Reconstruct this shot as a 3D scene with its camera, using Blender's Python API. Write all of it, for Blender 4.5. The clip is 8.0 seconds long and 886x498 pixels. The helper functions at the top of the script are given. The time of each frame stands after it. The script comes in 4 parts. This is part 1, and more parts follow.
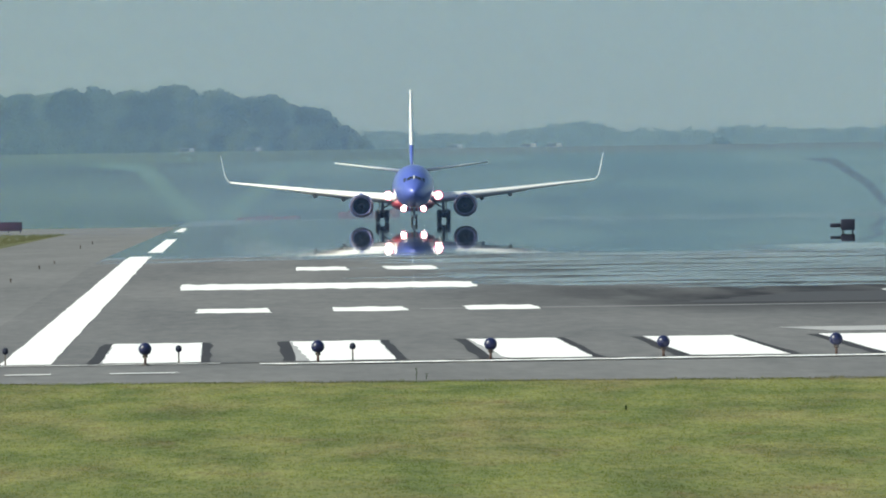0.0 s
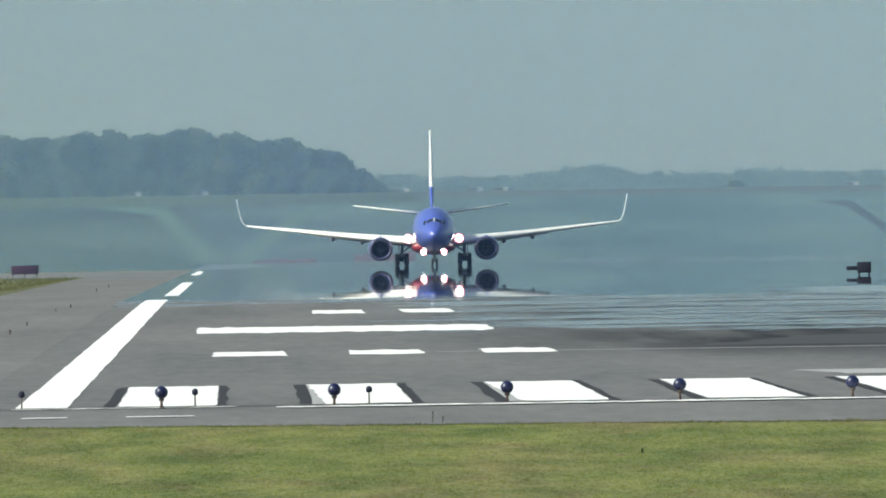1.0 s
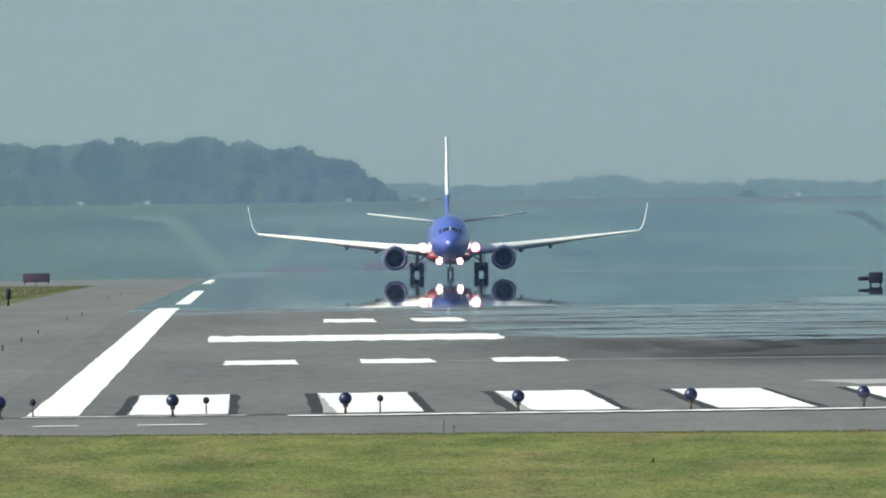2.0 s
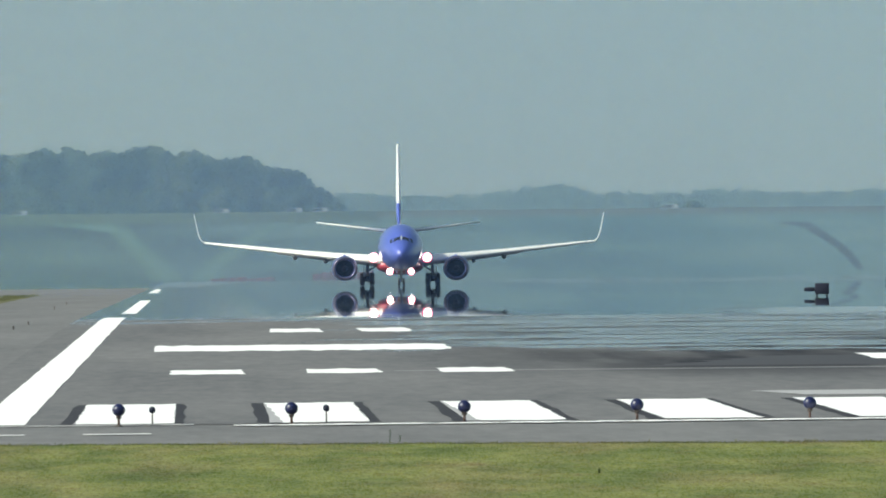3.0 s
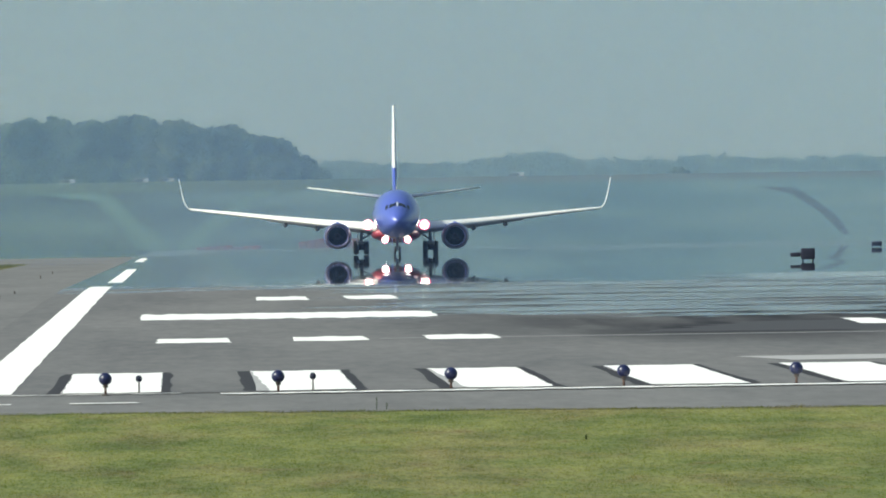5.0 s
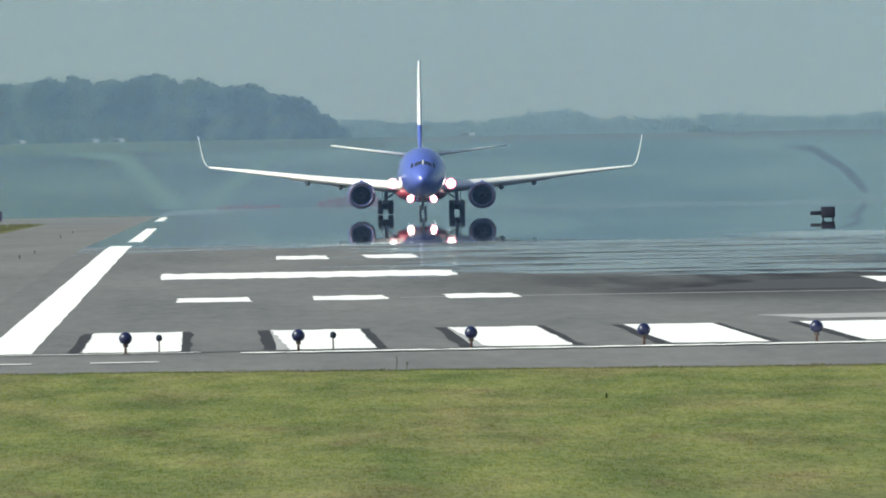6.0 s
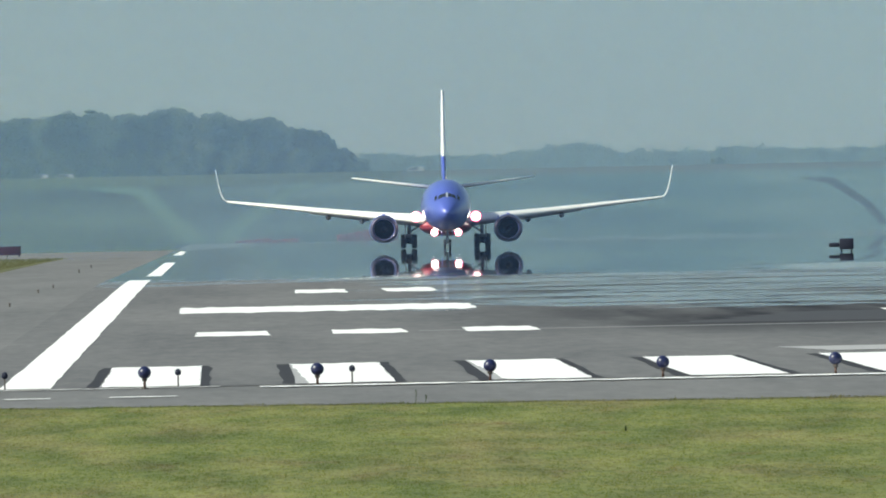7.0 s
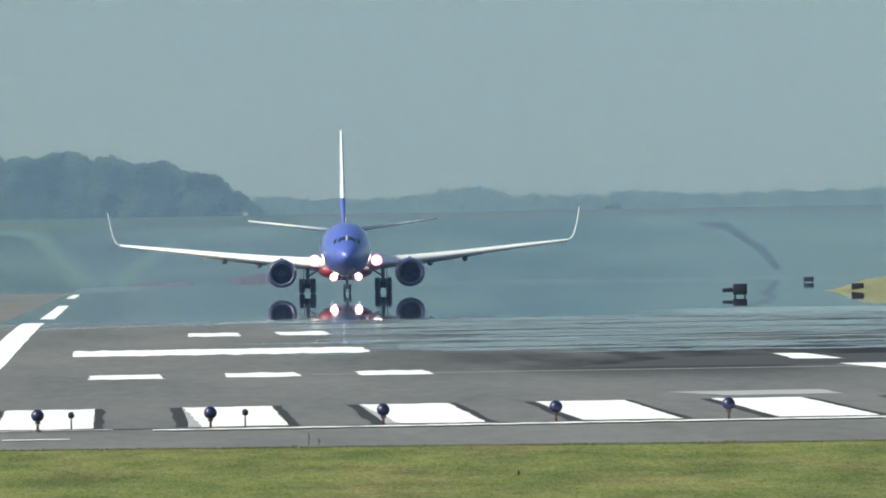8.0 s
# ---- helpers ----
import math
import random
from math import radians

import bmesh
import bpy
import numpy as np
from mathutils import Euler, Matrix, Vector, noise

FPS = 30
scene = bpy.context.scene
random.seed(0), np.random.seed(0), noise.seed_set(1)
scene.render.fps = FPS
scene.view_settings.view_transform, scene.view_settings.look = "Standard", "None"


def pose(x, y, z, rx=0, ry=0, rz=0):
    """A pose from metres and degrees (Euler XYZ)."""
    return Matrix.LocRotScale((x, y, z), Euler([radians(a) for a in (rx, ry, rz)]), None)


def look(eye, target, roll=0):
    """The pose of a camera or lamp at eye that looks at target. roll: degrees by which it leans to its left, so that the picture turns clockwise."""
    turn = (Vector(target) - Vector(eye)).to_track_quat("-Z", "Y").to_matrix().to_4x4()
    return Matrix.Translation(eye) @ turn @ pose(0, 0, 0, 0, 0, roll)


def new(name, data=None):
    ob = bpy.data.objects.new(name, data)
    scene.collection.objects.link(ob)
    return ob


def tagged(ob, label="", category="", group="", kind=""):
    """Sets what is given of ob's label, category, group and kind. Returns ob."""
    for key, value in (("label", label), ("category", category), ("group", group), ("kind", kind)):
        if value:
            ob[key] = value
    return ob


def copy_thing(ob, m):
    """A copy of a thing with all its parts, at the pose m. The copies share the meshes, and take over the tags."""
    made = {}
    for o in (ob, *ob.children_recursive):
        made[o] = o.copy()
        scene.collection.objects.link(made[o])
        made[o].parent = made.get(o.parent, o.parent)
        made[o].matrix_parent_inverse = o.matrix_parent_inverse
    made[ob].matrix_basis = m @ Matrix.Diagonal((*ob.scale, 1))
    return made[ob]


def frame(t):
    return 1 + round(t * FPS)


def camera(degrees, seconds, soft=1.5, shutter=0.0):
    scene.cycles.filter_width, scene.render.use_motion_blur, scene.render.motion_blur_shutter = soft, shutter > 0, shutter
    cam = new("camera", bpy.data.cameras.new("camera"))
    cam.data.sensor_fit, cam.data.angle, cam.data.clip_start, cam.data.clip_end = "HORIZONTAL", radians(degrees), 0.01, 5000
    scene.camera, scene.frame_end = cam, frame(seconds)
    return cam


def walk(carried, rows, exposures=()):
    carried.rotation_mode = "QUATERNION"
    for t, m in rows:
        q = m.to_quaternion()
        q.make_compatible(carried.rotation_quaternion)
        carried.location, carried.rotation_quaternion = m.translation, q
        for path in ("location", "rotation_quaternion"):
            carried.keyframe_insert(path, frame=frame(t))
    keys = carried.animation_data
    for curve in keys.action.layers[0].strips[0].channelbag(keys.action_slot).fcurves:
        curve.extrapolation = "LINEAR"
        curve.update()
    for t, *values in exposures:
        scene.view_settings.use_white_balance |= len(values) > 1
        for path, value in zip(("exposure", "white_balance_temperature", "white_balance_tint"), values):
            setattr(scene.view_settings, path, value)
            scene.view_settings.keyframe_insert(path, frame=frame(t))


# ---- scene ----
# ---- camera and its way: a long lens on a hand-steadied stand, panning and tilting ----
EYE = Vector((0.0, 0.0, 3.36))


def aim(turn, tilt, lean):
    way = Vector((math.tan(radians(turn)), 1.0, -math.tan(radians(tilt))))
    return look(EYE, EYE + way * 100.0, -lean)


cam = camera(2.3332, 8.0, soft=1.85)
walk(cam, [
    # seconds; turn to the right of the runway's axis, tilt below level, lean (degrees)
    (0.0, aim(0.5611, 0.2032, 0.842)),
    (0.1, aim(0.5604, 0.2230, 0.849)),
    (0.2, aim(0.5681, 0.2526, 0.855)),
    (0.3, aim(0.5553, 0.2361, 0.862)),
    (0.4, aim(0.5441, 0.2230, 0.868)),
    (0.5, aim(0.5356, 0.1983, 0.875)),
    (0.6, aim(0.5500, 0.1611, 0.876)),
    (0.7, aim(0.5568, 0.1465, 0.878)),
    (0.8, aim(0.5165, 0.1067, 0.879)),
    (0.9, aim(0.5214, 0.1068, 0.881)),
    (1.0, aim(0.5199, 0.0893, 0.883)),
    (1.1, aim(0.4810, 0.0951, 0.915)),
    (1.2, aim(0.4402, 0.1014, 0.947)),
    (1.3, aim(0.4441, 0.0789, 0.980)),
    (1.4, aim(0.4231, 0.0773, 1.012)),
    (1.5, aim(0.3998, 0.0772, 1.044)),
    (1.6, aim(0.4208, 0.0913, 0.954)),
    (1.7, aim(0.4305, 0.0655, 0.864)),
    (2.8, aim(0.5929, 0.0640, 0.549)),
    (2.9, aim(0.5968, 0.0529, 0.575)),
    (3.0, aim(0.6311, 0.0399, 0.600)),
    (3.1, aim(0.6383, 0.0396, 0.643)),
    (3.2, aim(0.6499, 0.0567, 0.685)),
    (3.3, aim(0.6580, 0.0820, 0.728)),
    (3.4, aim(0.6612, 0.1089, 0.771)),
    (3.5, aim(0.5394, 0.1031, 0.814)),
    (3.6, aim(0.4950, 0.1057, 0.829)),
    (3.7, aim(0.4932, 0.1222, 0.845)),
    (3.8, aim(0.4933, 0.1241, 0.861)),
    (3.9, aim(0.4834, 0.1323, 0.876)),
    (4.0, aim(0.4612, 0.1441, 0.892)),
    (4.1, aim(0.4595, 0.1212, 0.937)),
    (4.2, aim(0.4646, 0.1251, 0.982)),
    (4.3, aim(0.5415, 0.1335, 1.026)),
    (4.4, aim(0.5615, 0.1312, 1.071)),
    (4.5, aim(0.5841, 0.1258, 1.116)),
    (4.6, aim(0.6612, 0.1247, 1.060)),
    (4.7, aim(0.6893, 0.1179, 1.003)),
    (5.8, aim(0.6155, 0.2145, 0.812)),
    (5.9, aim(0.6226, 0.2279, 0.902)),
    (6.0, aim(0.6128, 0.2342, 0.992)),
    (6.1, aim(0.6151, 0.2212, 1.012)),
    (6.2, aim(0.5990, 0.2098, 1.032)),
    (6.3, aim(0.5304, 0.2121, 1.052)),
    (6.4, aim(0.4895, 0.2214, 1.073)),
    (6.5, aim(0.4754, 0.2178, 1.093)),
    (6.6, aim(0.4559, 0.2359, 1.111)),
    (6.7, aim(0.4511, 0.2377, 1.129)),
    (6.8, aim(0.4823, 0.2336, 1.147)),
    (6.9, aim(0.5414, 0.2236, 1.165)),
    (7.0, aim(0.5654, 0.1460, 1.183)),
    (7.1, aim(0.5745, 0.1127, 1.130)),
    (7.2, aim(0.5824, 0.1088, 1.078)),
    (7.3, aim(0.5543, 0.1076, 1.026)),
    (7.4, aim(0.5573, 0.1037, 0.974)),
    (7.5, aim(0.5704, 0.1069, 0.921)),
    (7.6, aim(0.6944, 0.0989, 0.938)),
    (7.7, aim(0.7177, 0.0799, 0.954)),
    (7.8, aim(0.7866, 0.0748, 0.971)),
    (7.9, aim(0.8411, 0.0499, 0.987)),
    (8.0, aim(0.8479, 0.0350, 1.004)),
], exposures=[(0.0, 1.03, 6400, -1), (8.0, 1.03, 6400, -1)])

# ---- world and sun ----
SUN_TO = Vector((-0.74, -0.29, 0.61)).normalized()
world = bpy.data.worlds.new("sky")
scene.world = world
world.use_nodes = True
wn = world.node_tree.nodes
sky = wn.new("ShaderNodeTexSky")
sky.sky_type = 'NISHITA'
sky.sun_disc = False
sky.sun_elevation = math.asin(SUN_TO.z)
sky.sun_rotation = math.atan2(SUN_TO.x, SUN_TO.y)
sky.air_density = 1.0
sky.dust_density = 4.0
sky.ozone_density = 0.85
# hazy air: the tone a few degrees up reaches down to the horizon
way_in = wn.new("ShaderNodeTexCoord")
haze = wn.new("ShaderNodeVectorMath")
haze.operation = 'ADD'
haze.inputs[1].default_value = (0.0, 0.0, 0.10)
world.node_tree.links.new(way_in.outputs["Generated"], haze.inputs[0])
world.node_tree.links.new(haze.outputs[0], sky.inputs[0])
world.node_tree.links.new(sky.outputs[0], wn["Background"].inputs[0])
wn["Background"].inputs[1].default_value = 0.072
sun = new("sun", bpy.data.lights.new("sun", 'SUN'))
sun.data.energy = 2.4
sun.data.angle = radians(1.5)
sun.data.color = (1.0, 0.96, 0.88)
sun.matrix_world = look(SUN_TO * 300.0, (0, 0, 0))


# ---- materials ----
def material(name, rough=0.6, metal=0.0, spec=0.5):
    m = bpy.data.materials.new(name)
    m.use_nodes = True
    b = m.node_tree.nodes["Principled BSDF"]
    b.inputs["Roughness"].default_value = rough
    b.inputs["Metallic"].default_value = metal
    b.inputs["Specular IOR Level"].default_value = spec
    return m, m.node_tree.nodes, m.node_tree.links, b


def noise_at(nodes, links, scale, stretch=(1, 1, 1), detail=4.0, rough=0.55, shift=(0, 0, 0)):
    tc = nodes.new("ShaderNodeTexCoord")
    mp = nodes.new("ShaderNodeMapping")
    mp.inputs["Scale"].default_value = stretch
    mp.inputs["Location"].default_value = shift
    links.new(tc.outputs["Object"], mp.inputs["Vector"])
    n = nodes.new("ShaderNodeTexNoise")
    n.inputs["Scale"].default_value = scale
    n.inputs["Detail"].default_value = detail
    n.inputs["Roughness"].default_value = rough
    links.new(mp.outputs[0], n.inputs["Vector"])
    return n.outputs["Fac"]


def ramp(nodes, links, fac, stops):
    r = nodes.new("ShaderNodeValToRGB")
    els = r.color_ramp.elements
    while len(els) < len(stops):
        els.new(0.5)
    for e, (p, c) in zip(els, stops):
        e.position = p
        e.color = (*c, 1) if len(c) == 3 else c
    links.new(fac, r.inputs[0])
    return r.outputs["Color"]


def mixed(nodes, links, fac, a, b, kind='MIX'):
    m = nodes.new("ShaderNodeMix")
    m.data_type = 'RGBA'
    m.blend_type = kind
    for sock, v in ((m.inputs[0], fac), (m.inputs[6], a), (m.inputs[7], b)):
        if isinstance(v, (int, float)):
            sock.default_value = v
        elif isinstance(v, tuple):
            sock.default_value = (*v, 1)
        else:
            links.new(v, sock)
    return m.outputs[2]


def calc(nodes, links, op, a, b=0.0, c=0.0):
    m = nodes.new("ShaderNodeMath")
    m.operation = op
    for sock, v in zip(m.inputs, (a, b, c)):
        if isinstance(v, (int, float)):
            sock.default_value = v
        else:
            links.new(v, sock)
    return m.outputs[0]


def smooth(nodes, links, v, lo, hi, a=0.0, b=1.0):
    m = nodes.new("ShaderNodeMapRange")
    m.interpolation_type = 'SMOOTHSTEP'
    links.new(v, m.inputs[0])
    for k, x in zip((1, 2, 3, 4), (lo, hi, a, b)):
        m.inputs[k].default_value = x
    return m.outputs[0]


def bumped(nodes, links, b, height, strength=0.4, dist=0.02):
    bp = nodes.new("ShaderNodeBump")
    bp.inputs["Strength"].default_value = strength
    bp.inputs["Distance"].default_value = dist
    links.new(height, bp.inputs["Height"])
    links.new(bp.outputs[0], b.inputs["Normal"])


def two_tone(name, c1, c2, scale=1.0, stretch=(1, 1, 1), rough=0.7, metal=0.0, spec=0.5, fine=8.0, relief=0.0):
    """Surface of two close tones: broad stains and fine grain."""
    m, n, l, b = material(name, rough, metal, spec)
    broad = noise_at(n, l, scale, stretch)
    grain = noise_at(n, l, scale * fine, stretch, 3.0)
    f = calc(n, l, 'MULTIPLY_ADD', grain, 0.4, calc(n, l, 'MULTIPLY', broad, 0.6))
    l.new(ramp(n, l, f, ((0.35, c1), (0.65, c2))), b.inputs["Base Color"])
    if relief:
        bumped(n, l, b, grain, relief)
    return m


def glowing(name, colour, strength):
    m, n, l, b = material(name, 0.3)
    b.inputs["Base Color"].default_value = (0.8, 0.8, 0.8, 1)
    b.inputs["Emission Color"].default_value = (*colour, 1)
    b.inputs["Emission Strength"].default_value = strength
    return m


def sward(n, l):
    """Mown grass in blotches: green, olive and straw, drawn out along the ground."""
    broad = noise_at(n, l, 0.75, (1, 0.085, 1), 7.0, 0.66)
    hue = noise_at(n, l, 0.42, (1, 0.085, 1), 6.0, 0.64, (31, 7, 0))
    green = ramp(n, l, broad, ((0.34, (0.080, 0.112, 0.034)), (0.50, (0.140, 0.168, 0.053)), (0.66, (0.205, 0.220, 0.074))))
    straw = ramp(n, l, broad, ((0.34, (0.112, 0.104, 0.048)), (0.50, (0.182, 0.164, 0.076)), (0.66, (0.250, 0.226, 0.108))))
    turf = mixed(n, l, ramp(n, l, hue, ((0.45, (0.08, 0.08, 0.08)), (0.68, (0.85, 0.85, 0.85)))), green, straw)
    # reddish dead patches
    dead = noise_at(n, l, 1.1, (1, 0.11, 1), 6.0, 0.68, (5, 61, 0))
    return mixed(n, l, ramp(n, l, dead, ((0.56, (0.0, 0.0, 0.0)), (0.72, (0.75, 0.75, 0.75)))), turf, (0.150, 0.108, 0.060))


def make_turf():
    m, n, l, b = material("turf", 0.85, 0, 0.1)
    grain = noise_at(n, l, 14.0, (1, 0.035, 1), 5.0, 0.7)
    c2 = ramp(n, l, grain, ((0.34, (0.58, 0.60, 0.56)), (0.52, (0.98, 0.98, 0.96)), (0.70, (1.22, 1.20, 1.14))))
    l.new(mixed(n, l, 1.0, sward(n, l), c2, 'MULTIPLY'), b.inputs["Base Color"])
    return m


def make_blade():
    m, n, l, b = material("grass_blade", 0.7, 0, 0.15)
    g = n.new("ShaderNodeNewGeometry")
    tone = ramp(n, l, g.outputs["Random Per Island"], ((0.0, (0.9, 0.92, 0.85)), (0.6, (1.2, 1.2, 1.1)), (1.0, (1.6, 1.5, 1.4))))
    colour = mixed(n, l, 1.0, sward(n, l), tone, 'MULTIPLY')
    d, t, leaf = n.new("ShaderNodeBsdfDiffuse"), n.new("ShaderNodeBsdfTranslucent"), n.new("ShaderNodeMixShader")
    for k, node in ((1, d), (2, t)):
        l.new(colour, node.inputs[0])
        l.new(node.outputs[0], leaf.inputs[k])
    l.new(leaf.outputs[0], n["Material Output"].inputs[0])
    n.remove(b)
    return m


def make_asphalt(name, dark, light, sheen):
    """Worn asphalt with streaks along the runway; where hot air lies on it the far stretch mirrors like water."""
    m, n, l, b = material(name, 0.9, 0, 0.5)
    broad = noise_at(n, l, 0.22, (1, 0.05, 1), 5.0)
    grain = noise_at(n, l, 2.2, (1, 0.06, 1), 5.0, 0.7)
    f = calc(n, l, 'MULTIPLY_ADD', grain, 0.5, calc(n, l, 'MULTIPLY', broad, 0.5))
    c = ramp(n, l, f, ((0.33, dark), (0.66, light)))
    l.new(c, b.inputs["Base Color"])
    if sheen:
        tc = n.new("ShaderNodeTexCoord")
        s = n.new("ShaderNodeSeparateXYZ")
        l.new(tc.outputs["Object"], s.inputs[0])
        x, y = s.outputs[0], s.outputs[1]
        # tyre rubber laid down on the touchdown stretch
        smear = noise_at(n, l, 0.35, (1, 0.03, 1), 4.0)
        tread = calc(n, l, 'MULTIPLY', smooth(n, l, x, 4.0, 13.0), smooth(n, l, y, 470.0, 560.0))
        tread = calc(n, l, 'MULTIPLY', tread, smooth(n, l, smear, 0.3, 0.6, 0.35, 1.0))
        l.new(mixed(n, l, tread, c, (0.024, 0.025, 0.030)), b.inputs["Base Color"])
        rip = noise_at(n, l, 1.0, (0.16, 0.05, 1), 7.0, 0.72)
        # calm far sheet
        lake = smooth(n, l, calc(n, l, 'MULTIPLY_ADD', rip, 420.0, y), 1040.0, 1100.0)
        # broken pools nearer by, on the far side of the axis
        side = smooth(n, l, x, -4.0, 11.0)
        near = smooth(n, l, y, 520.0, 660.0)
        want = calc(n, l, 'MULTIPLY', side, near)
        gate = calc(n, l, 'SUBTRACT', 0.80, calc(n, l, 'MULTIPLY', want, 0.41))
        pool = smooth(n, l, calc(n, l, 'SUBTRACT', rip, gate), 0.0, 0.03)
        bars = smooth(n, l, noise_at(n, l, 1.0, (0.060, 0.115, 1), 7.0, 0.76, (3, 50, 0)), 0.53, 0.545, 1.0, 0.0)
        wet = calc(n, l, 'MAXIMUM', lake, calc(n, l, 'MULTIPLY', pool, bars))
        # the nearer pools and the farthest stretch tremble more than the calm sheet between
        calm = calc(n, l, 'ADD', smooth(n, l, y, 850.0, 900.0, 0.055, 0.0), smooth(n, l, y, 2060.0, 2250.0, 0.008, 0.035))
        calm = calc(n, l, 'ADD', calm, smooth(n, l, x, 0.5, 4.5, 0.022, 0.0))
        dry = calc(n, l, 'SUBTRACT', 1.0, wet)
        l.new(calc(n, l, 'MULTIPLY_ADD', dry, 0.9, calm), b.inputs["Roughness"])
        # dull rubber has little gloss of its own
        l.new(calc(n, l, 'SUBTRACT', 0.5, calc(n, l, 'MULTIPLY', calc(n, l, 'MULTIPLY', tread, dry), 0.42)), b.inputs["Specular IOR Level"])
    return m


def make_paint(name, light, worn):
    m, n, l, b = material(name, 0.85, 0, 0.3)
    wear = noise_at(n, l, 3.0, (1, 0.15, 1), 6.0, 0.7)
    l.new(ramp(n, l, wear, ((0.28, worn), (0.42, light))), b.inputs["Base Color"])
    return m


def make_foliage(name, c1, c2):
    """Thin leaves: half of the light that falls on them goes through; no two trees have quite the same green."""
    m, n, l, b = material(name, 0.95, 0, 0.0)
    tone = ramp(n, l, noise_at(n, l, 0.22), ((0.35, c1), (0.65, c2)))
    who = n.new("ShaderNodeObjectInfo")
    own = ramp(n, l, who.outputs["Random"], ((0.0, (0.45, 0.48, 0.50)), (0.6, (0.95, 0.95, 0.92)), (1.0, (1.30, 1.25, 1.10))))
    tone = mixed(n, l, 1.0, tone, own, 'MULTIPLY')
    d = n.new("ShaderNodeBsdfDiffuse")
    t = n.new("ShaderNodeBsdfTranslucent")
    leaf = n.new("ShaderNodeMixShader")
    l.new(tone, d.inputs[0])
    l.new(tone, t.inputs[0])
    leaf.inputs[0].default_value = 0.5
    l.new(d.outputs[0], leaf.inputs[1])
    l.new(t.outputs[0], leaf.inputs[2])
    l.new(leaf.outputs[0], n["Material Output"].inputs[0])
    n.remove(b)
    return m


def make_haze(name, clear, forward, back, low, high):
    """Hazy air gathered into one sheet: it lets the part `clear` of the light through and scatters
    the rest, most of it forward and blue more than red; it thins out between two heights."""
    m, n, l, b = material(name)
    n.remove(b)
    tc = n.new("ShaderNodeTexCoord")
    s = n.new("ShaderNodeSeparateXYZ")
    l.new(tc.outputs["Object"], s.inputs[0])
    drift = noise_at(n, l, 0.012, (1, 1, 2.5), 3.0)
    up = calc(n, l, 'MULTIPLY_ADD', drift, 14.0, s.outputs[2])
    thin = smooth(n, l, up, low, high)
    gap = n.new("ShaderNodeBsdfTransparent")
    dust = n.new("ShaderNodeBsdfDiffuse")
    mist = n.new("ShaderNodeBsdfTranslucent")
    lit = n.new("ShaderNodeAddShader")
    both = n.new("ShaderNodeAddShader")
    l.new(mixed(n, l, thin, clear, (1.0, 1.0, 1.0)), gap.inputs[0])
    for node, part_of in ((mist, forward), (dust, back)):
        l.new(mixed(n, l, thin, tuple((1 - c) * k for c, k in zip(clear, part_of)), (0.0, 0.0, 0.0)), node.inputs[0])
    l.new(mist.outputs[0], lit.inputs[0])
    l.new(dust.outputs[0], lit.inputs[1])
    l.new(gap.outputs[0], both.inputs[0])
    l.new(lit.outputs[0], both.inputs[1])
    l.new(both.outputs[0], n["Material Output"].inputs[0])
    return m


def make_slope():
    """Hillside of dark scrub that gives way to grass tinted blue-green by haze put into its colour, in broad uneven
    patches.
    """
    m, n, l, b = material("far_slope", 0.95, 0, 0.0)
    tc = n.new("ShaderNodeTexCoord")
    s = n.new("ShaderNodeSeparateXYZ")
    l.new(tc.outputs["Object"], s.inputs[0])
    patch = noise_at(n, l, 0.022, (1, 0.09, 1), 4.0, 0.5)
    grain = noise_at(n, l, 0.11, (1, 0.10, 1), 4.0, 0.6)
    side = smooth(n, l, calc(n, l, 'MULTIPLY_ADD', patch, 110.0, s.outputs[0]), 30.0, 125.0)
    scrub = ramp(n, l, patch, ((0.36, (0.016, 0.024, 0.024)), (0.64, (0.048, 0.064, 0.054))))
    # bluer than grass: part of the haze over this side is in the colour
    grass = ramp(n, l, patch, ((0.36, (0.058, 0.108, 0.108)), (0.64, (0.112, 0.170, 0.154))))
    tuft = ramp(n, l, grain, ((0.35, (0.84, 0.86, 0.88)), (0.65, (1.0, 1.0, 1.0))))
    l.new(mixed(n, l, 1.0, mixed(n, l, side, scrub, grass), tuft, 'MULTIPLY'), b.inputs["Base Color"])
    return m


def make_livery():
    """Blue paint with a red belly that starts behind the nose."""
    m, n, l, b = material("livery", 0.32, 0, 0.5)
    b.inputs["Coat Weight"].default_value = 0.6
    b.inputs["Coat Roughness"].default_value = 0.06
    tc = n.new("ShaderNodeTexCoord")
    s = n.new("ShaderNodeSeparateXYZ")
    l.new(tc.outputs["Object"], s.inputs[0])
    line = calc(n, l, 'MULTIPLY_ADD', s.outputs[1], 0.16, 3.55)
    red = smooth(n, l, calc(n, l, 'SUBTRACT', calc(n, l, 'MINIMUM', line, 2.95), s.outputs[2]), -0.02, 0.02)
    dirt = noise_at(n, l, 1.4, (1, 0.3, 1))
    blue = ramp(n, l, dirt, ((0.3, (0.060, 0.092, 0.38)), (0.7, (0.074, 0.110, 0.45))))
    l.new(mixed(n, l, red, blue, (0.33, 0.028, 0.045)), b.inputs["Base Color"])
    return m


